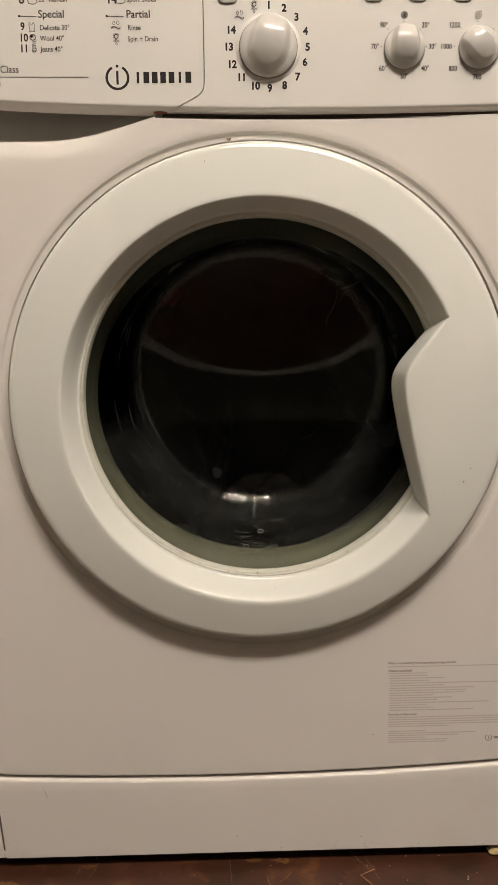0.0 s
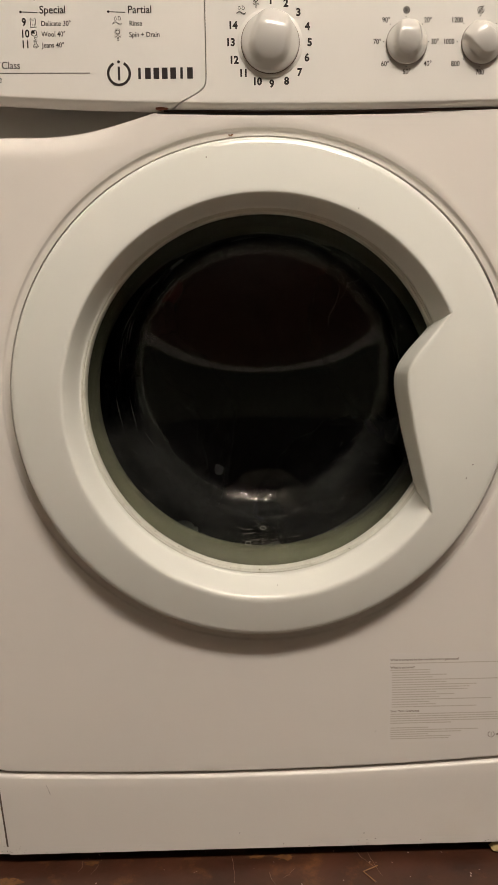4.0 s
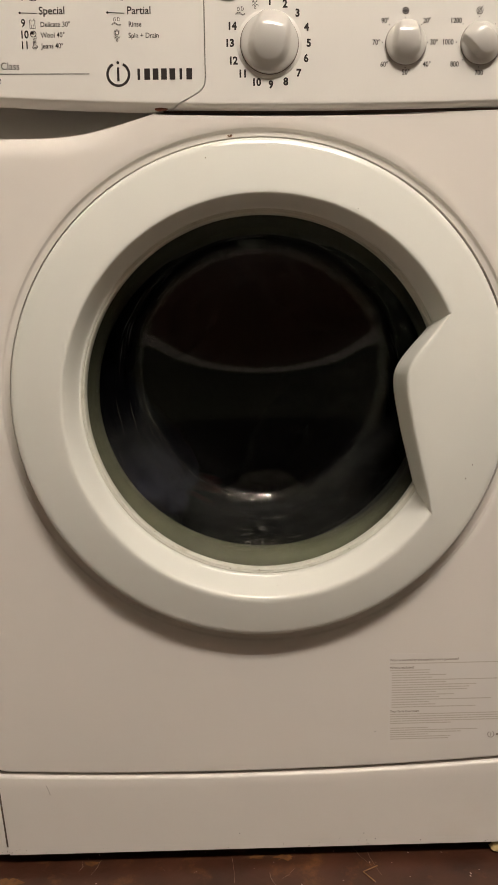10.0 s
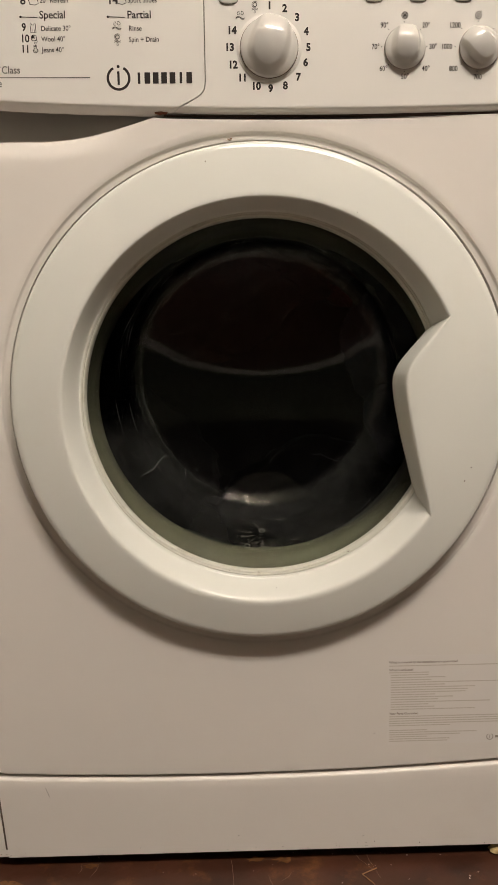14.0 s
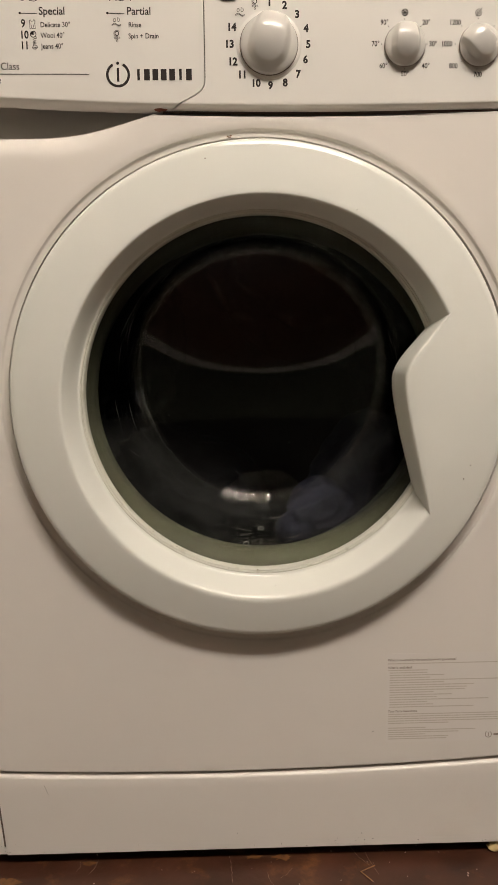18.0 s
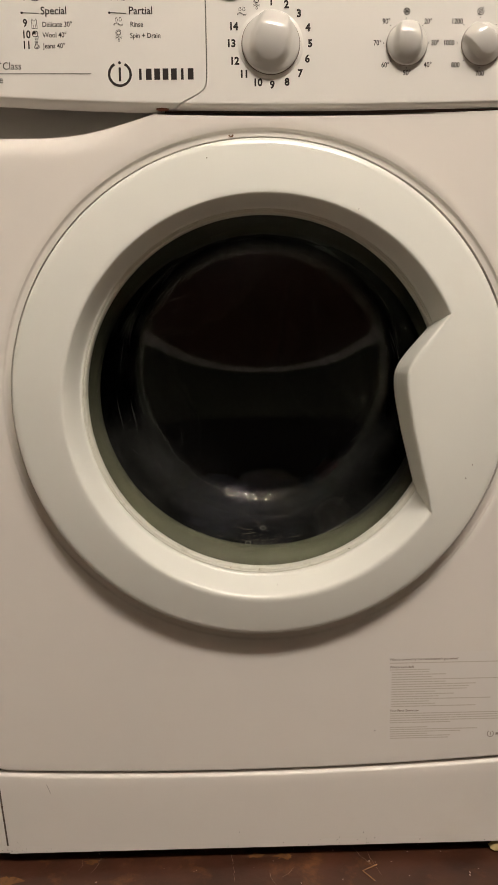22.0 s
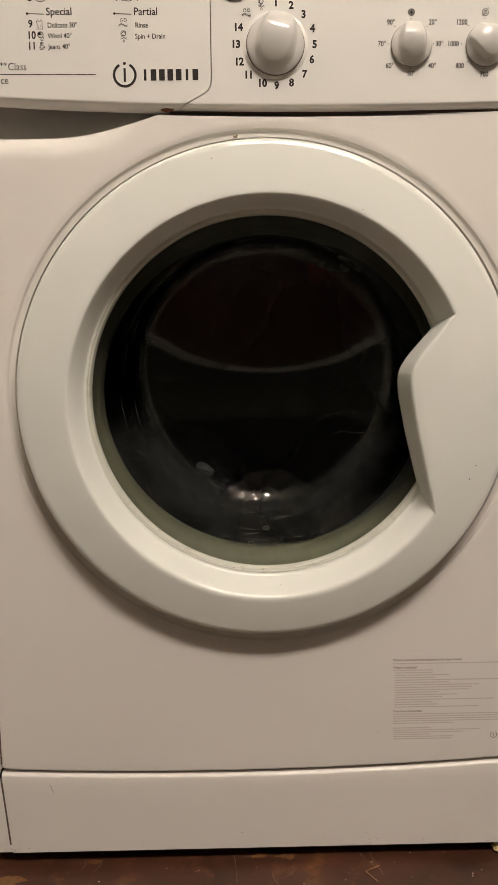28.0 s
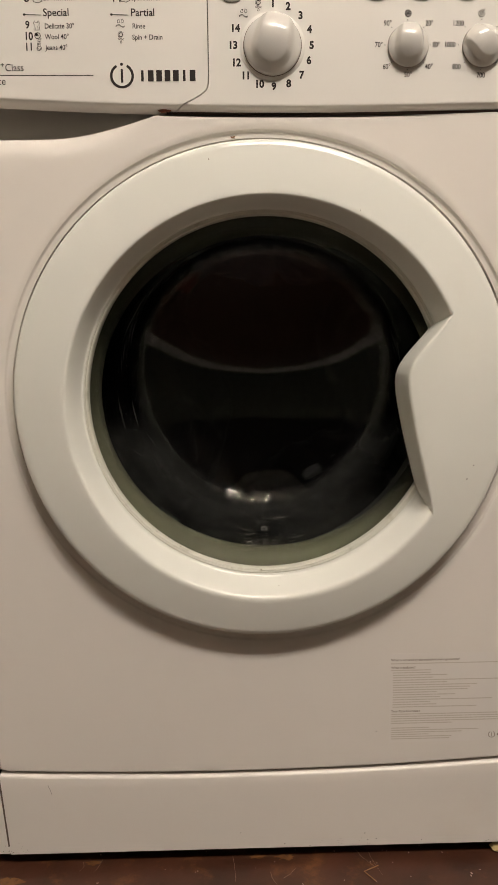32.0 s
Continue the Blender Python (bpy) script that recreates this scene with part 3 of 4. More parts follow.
    sign(x, z, 0.8 * np.array(((-1.6, 3.8), (1.4, 3.6), (1.2, 0.2), (-1.2, 0.4))), 0.00045, closed=True)
    sign(x, z, 0.8 * np.array(((-1.0, 0.4), (-2.4, -1.6), (-1.9, -3.2), (0.4, -3.6), (2.9, -2.0), (2.2, -0.2), (1.0, 0.3))), 0.0005)
    sign(x, z, 0.8 * np.array(((-1.2, 2.8), (1.1, 2.6))), 0.0004)
    sign(x, z, 0.8 * np.array(((-1.6, -1.4), (0.2, -2.4), (2.0, -1.4))), 0.0004)
    sign(x, z, 0.8 * np.array(((-0.3, 3.6), (-0.2, 1.0))), 0.0003)
    x, z = (-0.1177, 0.7717)
    rinse_sign(x, z, drawer)
    x, z = (-0.1176, 0.7624)
    spin_sign(x, z, drawer)
    # the maker's mark as plain shapes: a broken ring with a bar and a dot, and seven bars
    x, z = (-0.1178, 0.7308)
    ribbon(arc(x, z, 0.0090, 118, 422, 40), 0.0021, drawer, "maker_mark")
    ribbon([(x, z - 0.0055), (x, z + 0.0055)], 0.0019, drawer, "maker_mark")
    ribbon(arc(x, z + 0.0092, 0.0006, 0, 330, 12), 0.0013, drawer, "maker_mark", closed=True)
    xa, z = (-0.1036, 0.7307)
    xb, _ = (-0.0543, 0.7304)
    w = (xb - xa) / 7
    for i in range(7):
        ribbon([(xa + (i + 0.42) * w, z - 0.0045), (xa + (i + 0.42) * w, z + 0.0045)], w * (0.3 if i in (0, 5) else 0.68), drawer, "maker_mark")


def drip(x, z, size, tip, parent, width=0.0004):
    """A small drop in outline, its tip leaning sideways."""
    ribbon([(x + size * math.cos(q) * (0.75 if math.sin(q) > 0 else 1.0) + (tip if math.sin(q) > 0.9 else 0), z + size * (math.sin(q) * (1.5 if math.sin(q) > 0 else 1.0))) for q in [2 * math.pi * k / 14 for k in range(14)]], width, parent, closed=True)


def rinse_sign(x, z, parent):
    drip(x - 0.0016, z + 0.0020, 0.0011, 0.0007, parent, 0.00035)
    drip(x + 0.0017, z + 0.0022, 0.0012, -0.0008, parent, 0.00035)
    for d, w in ((0.0, 0.0004), (-0.0007, 0.00025)):
        ribbon([(x - 0.0040 + 0.00055 * i, z - 0.0012 + d + 0.0009 * math.sin(i * 0.48 - 0.6)) for i in range(15)], w, parent)


def spin_sign(x, z, parent):
    ribbon(arc(x, z + 0.0010, 0.0025, 30, 285, 20), 0.0003, parent)
    ribbon(arc(x, z + 0.0010, 0.0016, 0, 345, 16), 0.0006, parent, closed=True)
    for k in (0, 1):
        ribbon([(x - 0.0027 + 0.00045 * i, z - 0.0022 - 0.0008 * k + (1 - 2 * k) * 0.0003 * math.cos(i * 1.05)) for i in range(13)], 0.0003, parent)
    drip(x, z - 0.0049, 0.0008, 0.0, parent, 0.0003)


drawer_print()


# ---- knobs and buttons ----
def knob(name, x, z, radius, height, turn, label, collar=True):
    """A round cap whose sides are scooped away, leaving a broad grip."""
    y0 = panel_y(x)
    root = new(name)
    root.parent = machine
    root.matrix_basis = pose(x, y0, z)
    tagged(root, label)
    if collar:
        part("collar", lathe([(radius * 0.9, 0.001), (radius * 1.13, 0.0005), (radius * 1.13, -0.0003), (radius * 1.10, -0.0008), (radius * 1.0, -0.0010), (radius * 0.9, -0.0008)], 0, 0, 72), PANEL_MAT, root)
    n, rings = 120, 44
    rows = [[(radius * 0.98 * math.cos(2 * math.pi * k / n), 0.0, radius * 0.98 * math.sin(2 * math.pi * k / n)) for k in range(n)]]
    t = radians(turn)

    def rise(px, pz):
        """Height of the cap: a low dome with a raised grip, round at its foot and running out over the rim at its head."""
        u = (px * math.cos(t) + pz * math.sin(t)) / radius
        v = (-px * math.sin(t) + pz * math.cos(t)) / radius
        f2 = min(1.0, u * u + v * v)
        base = 0.56 - 0.24 * f2 - 0.10 * f2 ** 4
        wide = 0.55 - 0.13 * smoothstep(0.1, 1.0, v)
        far = abs(u) - wide if v > -0.16 else math.hypot(u, v + 0.16) - wide
        grip = 0.96 - (0.75 if v > 0.18 else 0.50) * (v - 0.18) ** 2 - 0.36 * u * u
        return height * (base + max(0.0, grip - base) * (1 - smoothstep(-0.06, 0.20, far)))
    for j in range(rings + 1):
        f = 1 - j / (rings + 0.3)
        row = []
        for k in range(n):
            a = 2 * math.pi * k / n
            px, pz = radius * f * math.cos(a), radius * f * math.sin(a)
            row.append((px, -(height * 0.10 if j == 0 else rise(px, pz)), pz))
        rows.append(row)
    bm = grid(rows, close_u=True)
    c = bm.verts.new((0, -rise(0, 0), 0))
    bm.verts.ensure_lookup_table()
    top = bm.verts[-1 - n:-1]
    for k in range(n):
        bm.faces.new((top[k], top[(k + 1) % n], c))
    part("cap", bm, KNOB_MAT, root, angle=70)
    part("gap_ring", lathe([(radius * 0.97, -0.0013), (radius * 1.016, -0.0013), (radius * 1.016, -0.0009), (radius * 0.97, -0.0009)], 0, 0, 72), GRIME, root, "dark gap round the cap")
    return root


KX, KZ = (0.0082, 0.7542)
KX2, KZ2 = (0.1235, 0.7544)
KX3, KZ3 = (0.1869, 0.7544)
knob("programme_knob", KX + 0.001, KZ - 0.0005, 0.0242, 0.0172, -13, "large white programme knob")
knob("temperature_knob", KX2 + 0.0003, KZ2 - 0.0012, 0.0171, 0.0140, -3, "white temperature knob", collar=False)
knob("spin_knob", KX3 + 0.0005, KZ3 - 0.0012, 0.0171, 0.0140, 48, "white spin speed knob", collar=False)


def panel_print():
    for t, p in (("1", (0.0099, 0.7870)), ("2", (0.0226, 0.7848)), ("3", (0.0330, 0.7777)), ("4", (0.0405, 0.7666)), ("5", (0.0423, 0.7541)), ("6", (0.0399, 0.7420)), ("7", (0.0337, 0.7304)), ("8", (0.0227, 0.7236)), ("9", (0.0102, 0.7214)), ("10", (-0.0021, 0.7233)), ("11", (-0.0135, 0.7301)), ("12", (-0.0214, 0.7405)), ("13", (-0.0240, 0.7544)), ("14", (-0.0219, 0.7677))):
        lettering(t, *p, 0.0084, panel, bold=0.00036, wide=0.94, align="CENTER")
    rinse_sign(*(-0.0147, 0.7791), panel)
    spin_sign(*(-0.0023, 0.7870), panel)
    for t, p in (("90°", (0.1065, 0.7714)), ("20°", (0.1418, 0.7714)), ("70°", (0.0991, 0.7544)), ("30°", (0.1479, 0.7544)), ("60°", (0.1059, 0.7369)), ("40°", (0.1420, 0.7369)), ("50°", (0.1243, 0.7306)), ("1200", (0.1663, 0.7714)), ("1000", (0.1595, 0.7544)), ("800", (0.1656, 0.7368)), ("700", (0.1866, 0.7300)), ("400", (0.2067, 0.7715)), ("600", (0.2078, 0.7368))):
        lettering(t, *p, 0.0060, panel, bold=0.00008, wide=0.82, align="CENTER")
    for p in ((0.1232, 0.7741), (0.1099, 0.7683), (0.1371, 0.7683), (0.1043, 0.7544), (0.1426, 0.7544), (0.1102, 0.7401), (0.1371, 0.7400), (0.1237, 0.7346), (0.1859, 0.7746), (0.1721, 0.7688), (0.1995, 0.7688), (0.1667, 0.7544), (0.1723, 0.7405), (0.1999, 0.7405), (0.1860, 0.7346)):
        ribbon(arc(*p, 0.00022, 0, 300, 6), 0.0005, panel, closed=True)
    x, z = (0.1236, 0.7794)
    ribbon(arc(x, z, 0.0026, 0, 345, 20), 0.0006, panel, closed=True)
    for a in range(0, 180, 45):
        c, s = 0.0026 * math.cos(radians(a)), 0.0026 * math.sin(radians(a))
        ribbon([(x - c, z - s), (x + c, z + s)], 0.0006, panel)
    x, z = (0.1862, 0.7795)
    ribbon(arc(x, z, 0.0027, 60, 380, 20), 0.0005, panel)
    ribbon(arc(x, z, 0.0013, 0, 345, 14), 0.0004, panel, closed=True)
    ribbon([(x - 0.0025, z - 0.0032), (x + 0.0028, z + 0.0036)], 0.0005, panel)


panel_print()


def buttons():
    for px, pz, w in ((*(-0.0243, 0.7954), 0.0082), (*(0.0977, 0.7970), 0.0085), (*(0.1347, 0.7971), 0.0085), (*(0.1728, 0.7972), 0.0085)):
        y = panel_y(px)
        rows = []
        for f, d in ((1.0, 0.002), (1.0, -0.0008), (0.95, -0.0015), (0.82, -0.0019), (0.3, -0.0022)):
            row = []
            for k in range(32):
                a = 2 * math.pi * k / 32
                c, s = math.cos(a), math.sin(a)
                row.append((px + w * f * math.copysign(abs(c) ** 0.6, c), y + d, pz + w * 0.82 * f * math.copysign(abs(s) ** 0.6, s)))
            rows.append(row)
        bm = grid(rows, close_u=True)
        bm.verts.ensure_lookup_table()
        bm.faces.new(bm.verts[-32:])
        part("push_button", bm, PLASTIC, machine, "small rounded white push button")
        rows = [[(px + (w + e) * math.copysign(abs(math.cos(2 * math.pi * k / 32)) ** 0.6, math.cos(2 * math.pi * k / 32)), y - 0.0002, pz + (w * 0.82 + e) * math.copysign(abs(math.sin(2 * math.pi * k / 32)) ** 0.6, math.sin(2 * math.pi * k / 32))) for k in range(32)] for e in (0.0, 0.00025)]
        part("button_gap", grid(rows, close_u=True), DARK, machine, "dark gap round a button", smooth=False)


buttons()

# ---- the door ----
door = new("door")
door.parent = machine
tagged(door, "round white porthole door, closed, with a moulded grip")
RING = [(0.1625, 0.0040), (0.2115, 0.0035), (0.2130, 0.0020), (0.2141, -0.0043), (0.2164, -0.0128), (0.2168, -0.0147), (0.2167, -0.0156), (0.2162, -0.0164), (0.2152, -0.0171)]
RING += [(0.2140 - 0.0372 * i / 12, -0.0248 + 0.150 * (0.0372 * (1 - i / 12)) + 0.9 * (0.0372 * (1 - i / 12)) ** 2) for i in range(13)]   # domed, steeper outwards
FUNNEL = [(0.1757, -0.0246), (0.1747, -0.0241), (0.1738, -0.0229), (0.1710, -0.0179), (0.1681, -0.0115), (0.1656, -0.0058), (0.1648, -0.0040), (0.1641, -0.0029), (0.1634, -0.0025), (0.1628, -0.0023), (0.1621, -0.0012)]
LIP = [(0.1627, -0.0021), (0.1623, -0.0025), (0.1614, -0.0022), (0.1611, -0.0017), (0.1608, -0.0015), (0.1605, -0.0018), (0.1597, -0.0014), (0.1590, -0.0002), (0.1586, 0.0030), (0.1590, 0.0078), (0.1640, 0.0078), (0.1640, -0.0012)]   # clear flange of the glass, grooved twice
CXI, CZI = CX + 0.0010, CZ - 0.0004           # the opening's own axis
# edge of the grip in polar form round the door's axis: degrees, radius
GRIP = [(23.86, 0.1765), (23.25, 0.1733), (21.81, 0.1640), (19.15, 0.1509), (16.49, 0.1393), (13.24, 0.1304), (10.51, 0.1258), (7.51, 0.1236), (4.04, 0.1229), (-0.91, 0.1237), (-6.84, 0.1268), (-14.71, 0.1336), (-21.57, 0.1435), (-28.44, 0.1575), (-32.85, 0.1704), (-34.92, 0.1763), (-35.51, 0.1783)]


CREST = 0.1768


def ring_shift(r):
    """How far the ring's circles are offset from the door's axis."""
    return float(np.interp(r, [0.1615, CREST, 0.2150], [CXI - CX, 0.0016, -0.0010])), float(np.interp(r, [0.1615, CREST, 0.2150], [CZI - CZ, -0.0050, 0]))


def turn(r, y, a):
    dx, dz = ring_shift(r)
    wide = 1 + 0.006 * smoothstep(0.185, 0.2168, r)
    return Vector((CX + dx + wide * r * math.cos(radians(a)), y, CZ + dz + r * math.sin(radians(a))))


def crest_reach(a):
    """Distance from the axis to the ring's crest in direction a."""
    dx, dz = ring_shift(CREST)
    c, d = math.cos(radians(a)), math.sin(radians(a))
    h = c * dx + d * dz
    return h + math.sqrt(h * h - dx * dx - dz * dz + CREST ** 2)


def crest_angle(a):
    dx, dz = ring_shift(CREST)
    r = crest_reach(a)
    return math.degrees(math.atan2(r * math.sin(radians(a)) - dz, r * math.cos(radians(a)) - dx))


def grip_radius(a):
    for (a0, r0), (a1, r1) in zip(GRIP, GRIP[1:]):
        if a1 <= a <= a0:
            return r0 + (r1 - r0) * (a - a0) / (a1 - a0)
    return 0.19


def grip_edge(a):
    if not GRIP[-3][0] < a < GRIP[2][0]:
        return grip_radius(a)
    w = min(2.5, a - GRIP[-3][0] + 0.2, GRIP[2][0] - a + 0.2)
    return sum(grip_radius(a + w * k / 5) for k in range(-5, 6)) / 11


def door_ring():
    native = [GRIP[0][0] + 0.4 + (GRIP[-1][0] - GRIP[0][0] - 0.8) * i / 90 for i in range(91)]
    inside = [crest_angle(a) for a in native]
    hi, lo = inside[0], inside[-1]
    outside = [hi + i * (360 - (hi - lo)) / 260 for i in range(1, 260)]
    full = inside[::-1] + outside
    bm = grid([[turn(r, y, a) for a in full] for r, y in RING], close_u=True)
    arc_out = [hi - 7, hi - 5, hi - 3, hi - 1.5, hi] + outside + [lo + 360, lo + 361.5, lo + 363, lo + 365, lo + 367]
    grid([[turn(r, y, a) for a in arc_out] for r, y in FUNNEL], bm=bm)
    seam_rows = [[turn(r, y, a) for a in [hi - 1.2, hi - 0.6, hi] + outside + [lo + 360, lo + 360.6, lo + 361.2]] for r, y in (RING[-1], FUNNEL[0])]
    grid(seam_rows, bm=bm)
    bmesh.ops.remove_doubles(bm, verts=bm.verts, dist=0.00003)
    part("door_ring", bm, PLASTIC, door, "domed white plastic ring", angle=60)
    # grip: flat face inside the ring, rounded edge, wall running back to the glass

    def spot(a, r, y):
        r = min(crest_reach(a), r)
        return Vector((CX + r * math.cos(radians(a)), y, CZ + r * math.sin(radians(a))))

    def face_y(d):
        return -0.2 * d + 2.3 * d * d
    rows = []
    for f in (1.0, 0.85, 0.7, 0.55, 0.4, 0.2):
        row = []
        for a in native:
            d = max(0.0, crest_reach(a) - grip_edge(a) - 0.003) * (1 - f)
            row.append(spot(a, crest_reach(a) - d, -0.0248 + face_y(d)))
        rows.append(row)
    for inset, y in ((0.0030, -0.0248), (0.0016, -0.0243), (0.0006, -0.0233), (0.0, -0.0216), (-0.0008, -0.0180), (-0.0022, -0.0120), (-0.0038, -0.0060), (-0.0048, -0.0020), (-0.0050, 0.0020)):
        rows.append([spot(a, grip_edge(a) + inset, y + face_y(max(0.0, crest_reach(a) - grip_edge(a))) * smoothstep(-0.002, -0.0216, y)) for a in native])
    part("grip", grid(rows), PLASTIC, door, "moulded grip at the edge of the ring", angle=60)


door_ring()
BOWL_X, BOWL_Z = 0.003, 0.473


def bowl_point(r, y, a, shift):
    """A point of the bowl; towards its end the sides draw in below, to a narrower round foot."""
    low = abs(math.atan2(math.cos(a), -math.sin(a)))
    r *= 1 - PINCH * math.exp(-((low - PINCH_AT) / PINCH_WIDE) ** 2) * shift * shift * smoothstep(0.085, 0.125, r)
    return (CXI + (CX + BOWL_X - CXI) * shift + r * math.cos(a), y - 0.024 * shift * shift * r * math.sin(a), CZI + (BOWL_Z - CZI) * shift + r * math.sin(a))


def end_profile():
    """The bowl's end from its rounded corner to the middle: radius, depth. Its slope eases from the steep wall to a shallow dish."""
    rs = [0.1372, 0.1366, 0.1358, 0.1348, 0.1336, 0.1322, 0.1306, 0.1288, 0.1270, 0.1250, 0.1230, 0.1210, 0.1190, 0.1170, 0.1145, 0.1120, 0.1085, 0.1040, 0.098, 0.088, 0.078, 0.068, 0.058, 0.048, 0.038, 0.028, 0.018, 0.009, 0.003]
    tilt = [float(np.interp(r, [0.114, 0.1235, 0.1272, 0.1335, 0.1366, 0.1376], [25.2, 29.6, 38, 54, 68, 78])) if r > 0.114 else math.degrees(math.asin(r / 0.268)) for r in rs]
    y, out = 0.0830, [(rs[0], 0.0830)]
    for a, b, ta, tb in zip(rs, rs[1:], tilt, tilt[1:]):
        y += (a - b) * math.tan(radians((ta + tb) / 2))
        out.append((b, y))
    return out


END = end_profile()


def door_glass():
    """A thick glass bowl: sloping wall and a hollow, gently curved end."""
    n = 160
    wall = [(0.1592, 0.006, 0), (0.1580, 0.009, 0.0), (0.1545, 0.015, 0.05), (0.1488, 0.0260, 0.20), (0.1440, 0.040, 0.35), (0.1412, 0.055, 0.52), (0.1390, 0.070, 0.70), (0.1378, 0.079, 0.82)]
    front = wall + [(r, y, float(np.interp(y, [0.079, 0.096], [0.82, 1]))) for r, y in END]
    back = [(r + (0.0045 if i < 6 else 0.0035), y + (0.0012 if i < 6 else 0.003), s) for i, (r, y, s) in enumerate(wall)] + [(r + 0.0035 * smoothstep(0.114, 0.136, r), y + 0.005, float(np.interp(y, [0.079, 0.096], [0.82, 1]))) for r, y in END]
    rows_f = [[bowl_point(r, y, 2 * math.pi * k / n, s) for k in range(n)] for r, y, s in front]
    rows_b = [[bowl_point(r, y, 2 * math.pi * k / n, s) for k in range(n)] for r, y, s in back]
    bm = grid(rows_b[::-1] + rows_f, close_u=True)
    bm.verts.ensure_lookup_table()
    bm.faces.new(bm.verts[:n])
    bm.faces.new(bm.verts[-n:])
    ob = part("door_glass", bm, GLASS, door, "thick clear glass bowl, wet inside", angle=60)
    ob.visible_shadow = False
    part("glass_flange", lathe(LIP, CXI, CZI, 200), FLANGE, door, "greenish grooved flange of the glass", angle=30)
    for x, z, w in ((-0.0320, 0.3010, 0.0006), (-0.0050, 0.2990, 0.0007), (0.0490, 0.3040, 0.0008), (0.0780, 0.3170, 0.0012), (-0.0790, 0.3225, 0.0005), (-0.1000, 0.3370, 0.0006)):
        blob(x, -0.0016, z, w, 0.0003, 0.0004, x * 50, STAIN, "dirt_speck", door)


door_glass()


def gasket():
    """Folded rubber ring; its inner lip hangs lower at the head than at the foot."""
    prof = [(0.1655, 0.0100, 0), (0.1655, 0.015, 0.0), (0.1626, 0.028, 0.6), (0.1606, 0.034, 0.9), (0.1596, 0.052, 1), (0.1640, 0.060, 1), (0.1740, 0.100, 1), (0.2000, 0.110, 0.5), (0.2020, 0.020, 0), (0.1740, 0.010, 0)]
    rows = []
    for r, y, f in prof:
        cx, cz, rz = CXI + 0.0025 * f, CZI - 0.0003 * f, r - 0.0075 * f
        rows.append([(cx + r * math.cos(k * math.pi / 80), y, cz + rz * math.sin(k * math.pi / 80)) for k in range(160)])
    part("door_gasket", grid(rows, close_u=True, close_v=True), RUBBER, machine, "grey-green rubber door gasket")


gasket()

# ---- the drum, turning ----
DZ = CZ + 0.004


def build_drum():
    root = new("drum")
    root.parent = machine
    root.matrix_basis = pose(CX, 0.12, DZ)
    tagged(root, "steel drum with holes and lifting ribs, turning")
    R = 0.232
    part("shell", lathe([(0.176, 0.0), (R - 0.012, 0.0), (R, 0.012), (R, 0.27), (R - 0.02, 0.285), (0.08, 0.292), (0.07, 0.300), (0.001, 0.300), (0.001, 0.304), (R, 0.304), (R + 0.006, 0.28), (R + 0.006, 0.0), (0.18, -0.006)], 0, 0, 96), STEEL, root, "steel drum shell")
    bm = bmesh.new()
    for j in range(9):
        for i in range(54):
            if i % 18 in (0, 1, 17):
                continue
            a = 2 * math.pi * (i + 0.5 * (j % 2)) / 54
            m = Matrix.Rotation(-a, 4, "Y") @ Matrix.Translation((R - 0.0006, 0.03 + j * 0.027, 0)) @ Matrix.Rotation(radians(90), 4, "Y")
            bmesh.ops.create_circle(bm, cap_ends=True, segments=6, radius=0.0026, matrix=m)
    tagged(part("holes", bm, HOLE, root, "rows of small drain holes", smooth=False), kind="stuff")
    for k in range(3):
        rows = []
        for s in range(11):
            y = 0.02 + 0.25 * s / 10
            hgt = 0.045 * math.sin(math.pi * min(1, max(0.06, s / 10))) ** 0.4
            row = []
            for t in range(9):
                u = -1 + 2 * t / 8
                row.append((R + 0.001 - hgt * (1 - u * u) ** 0.8, y, 0.026 * u))
            rows.append(row)
        bm = grid(rows)
        bmesh.ops.rotate(bm, verts=bm.verts, cent=(0, 0, 0), matrix=Matrix.Rotation(radians(-120 * k - 30), 3, "Y"))
        part("lifter", bm, STEEL, root, "rounded lifting rib")
    return root


drum = build_drum()
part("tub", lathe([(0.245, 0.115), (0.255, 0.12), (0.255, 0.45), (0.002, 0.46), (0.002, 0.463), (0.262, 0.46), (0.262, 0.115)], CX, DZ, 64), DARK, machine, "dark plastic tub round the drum")

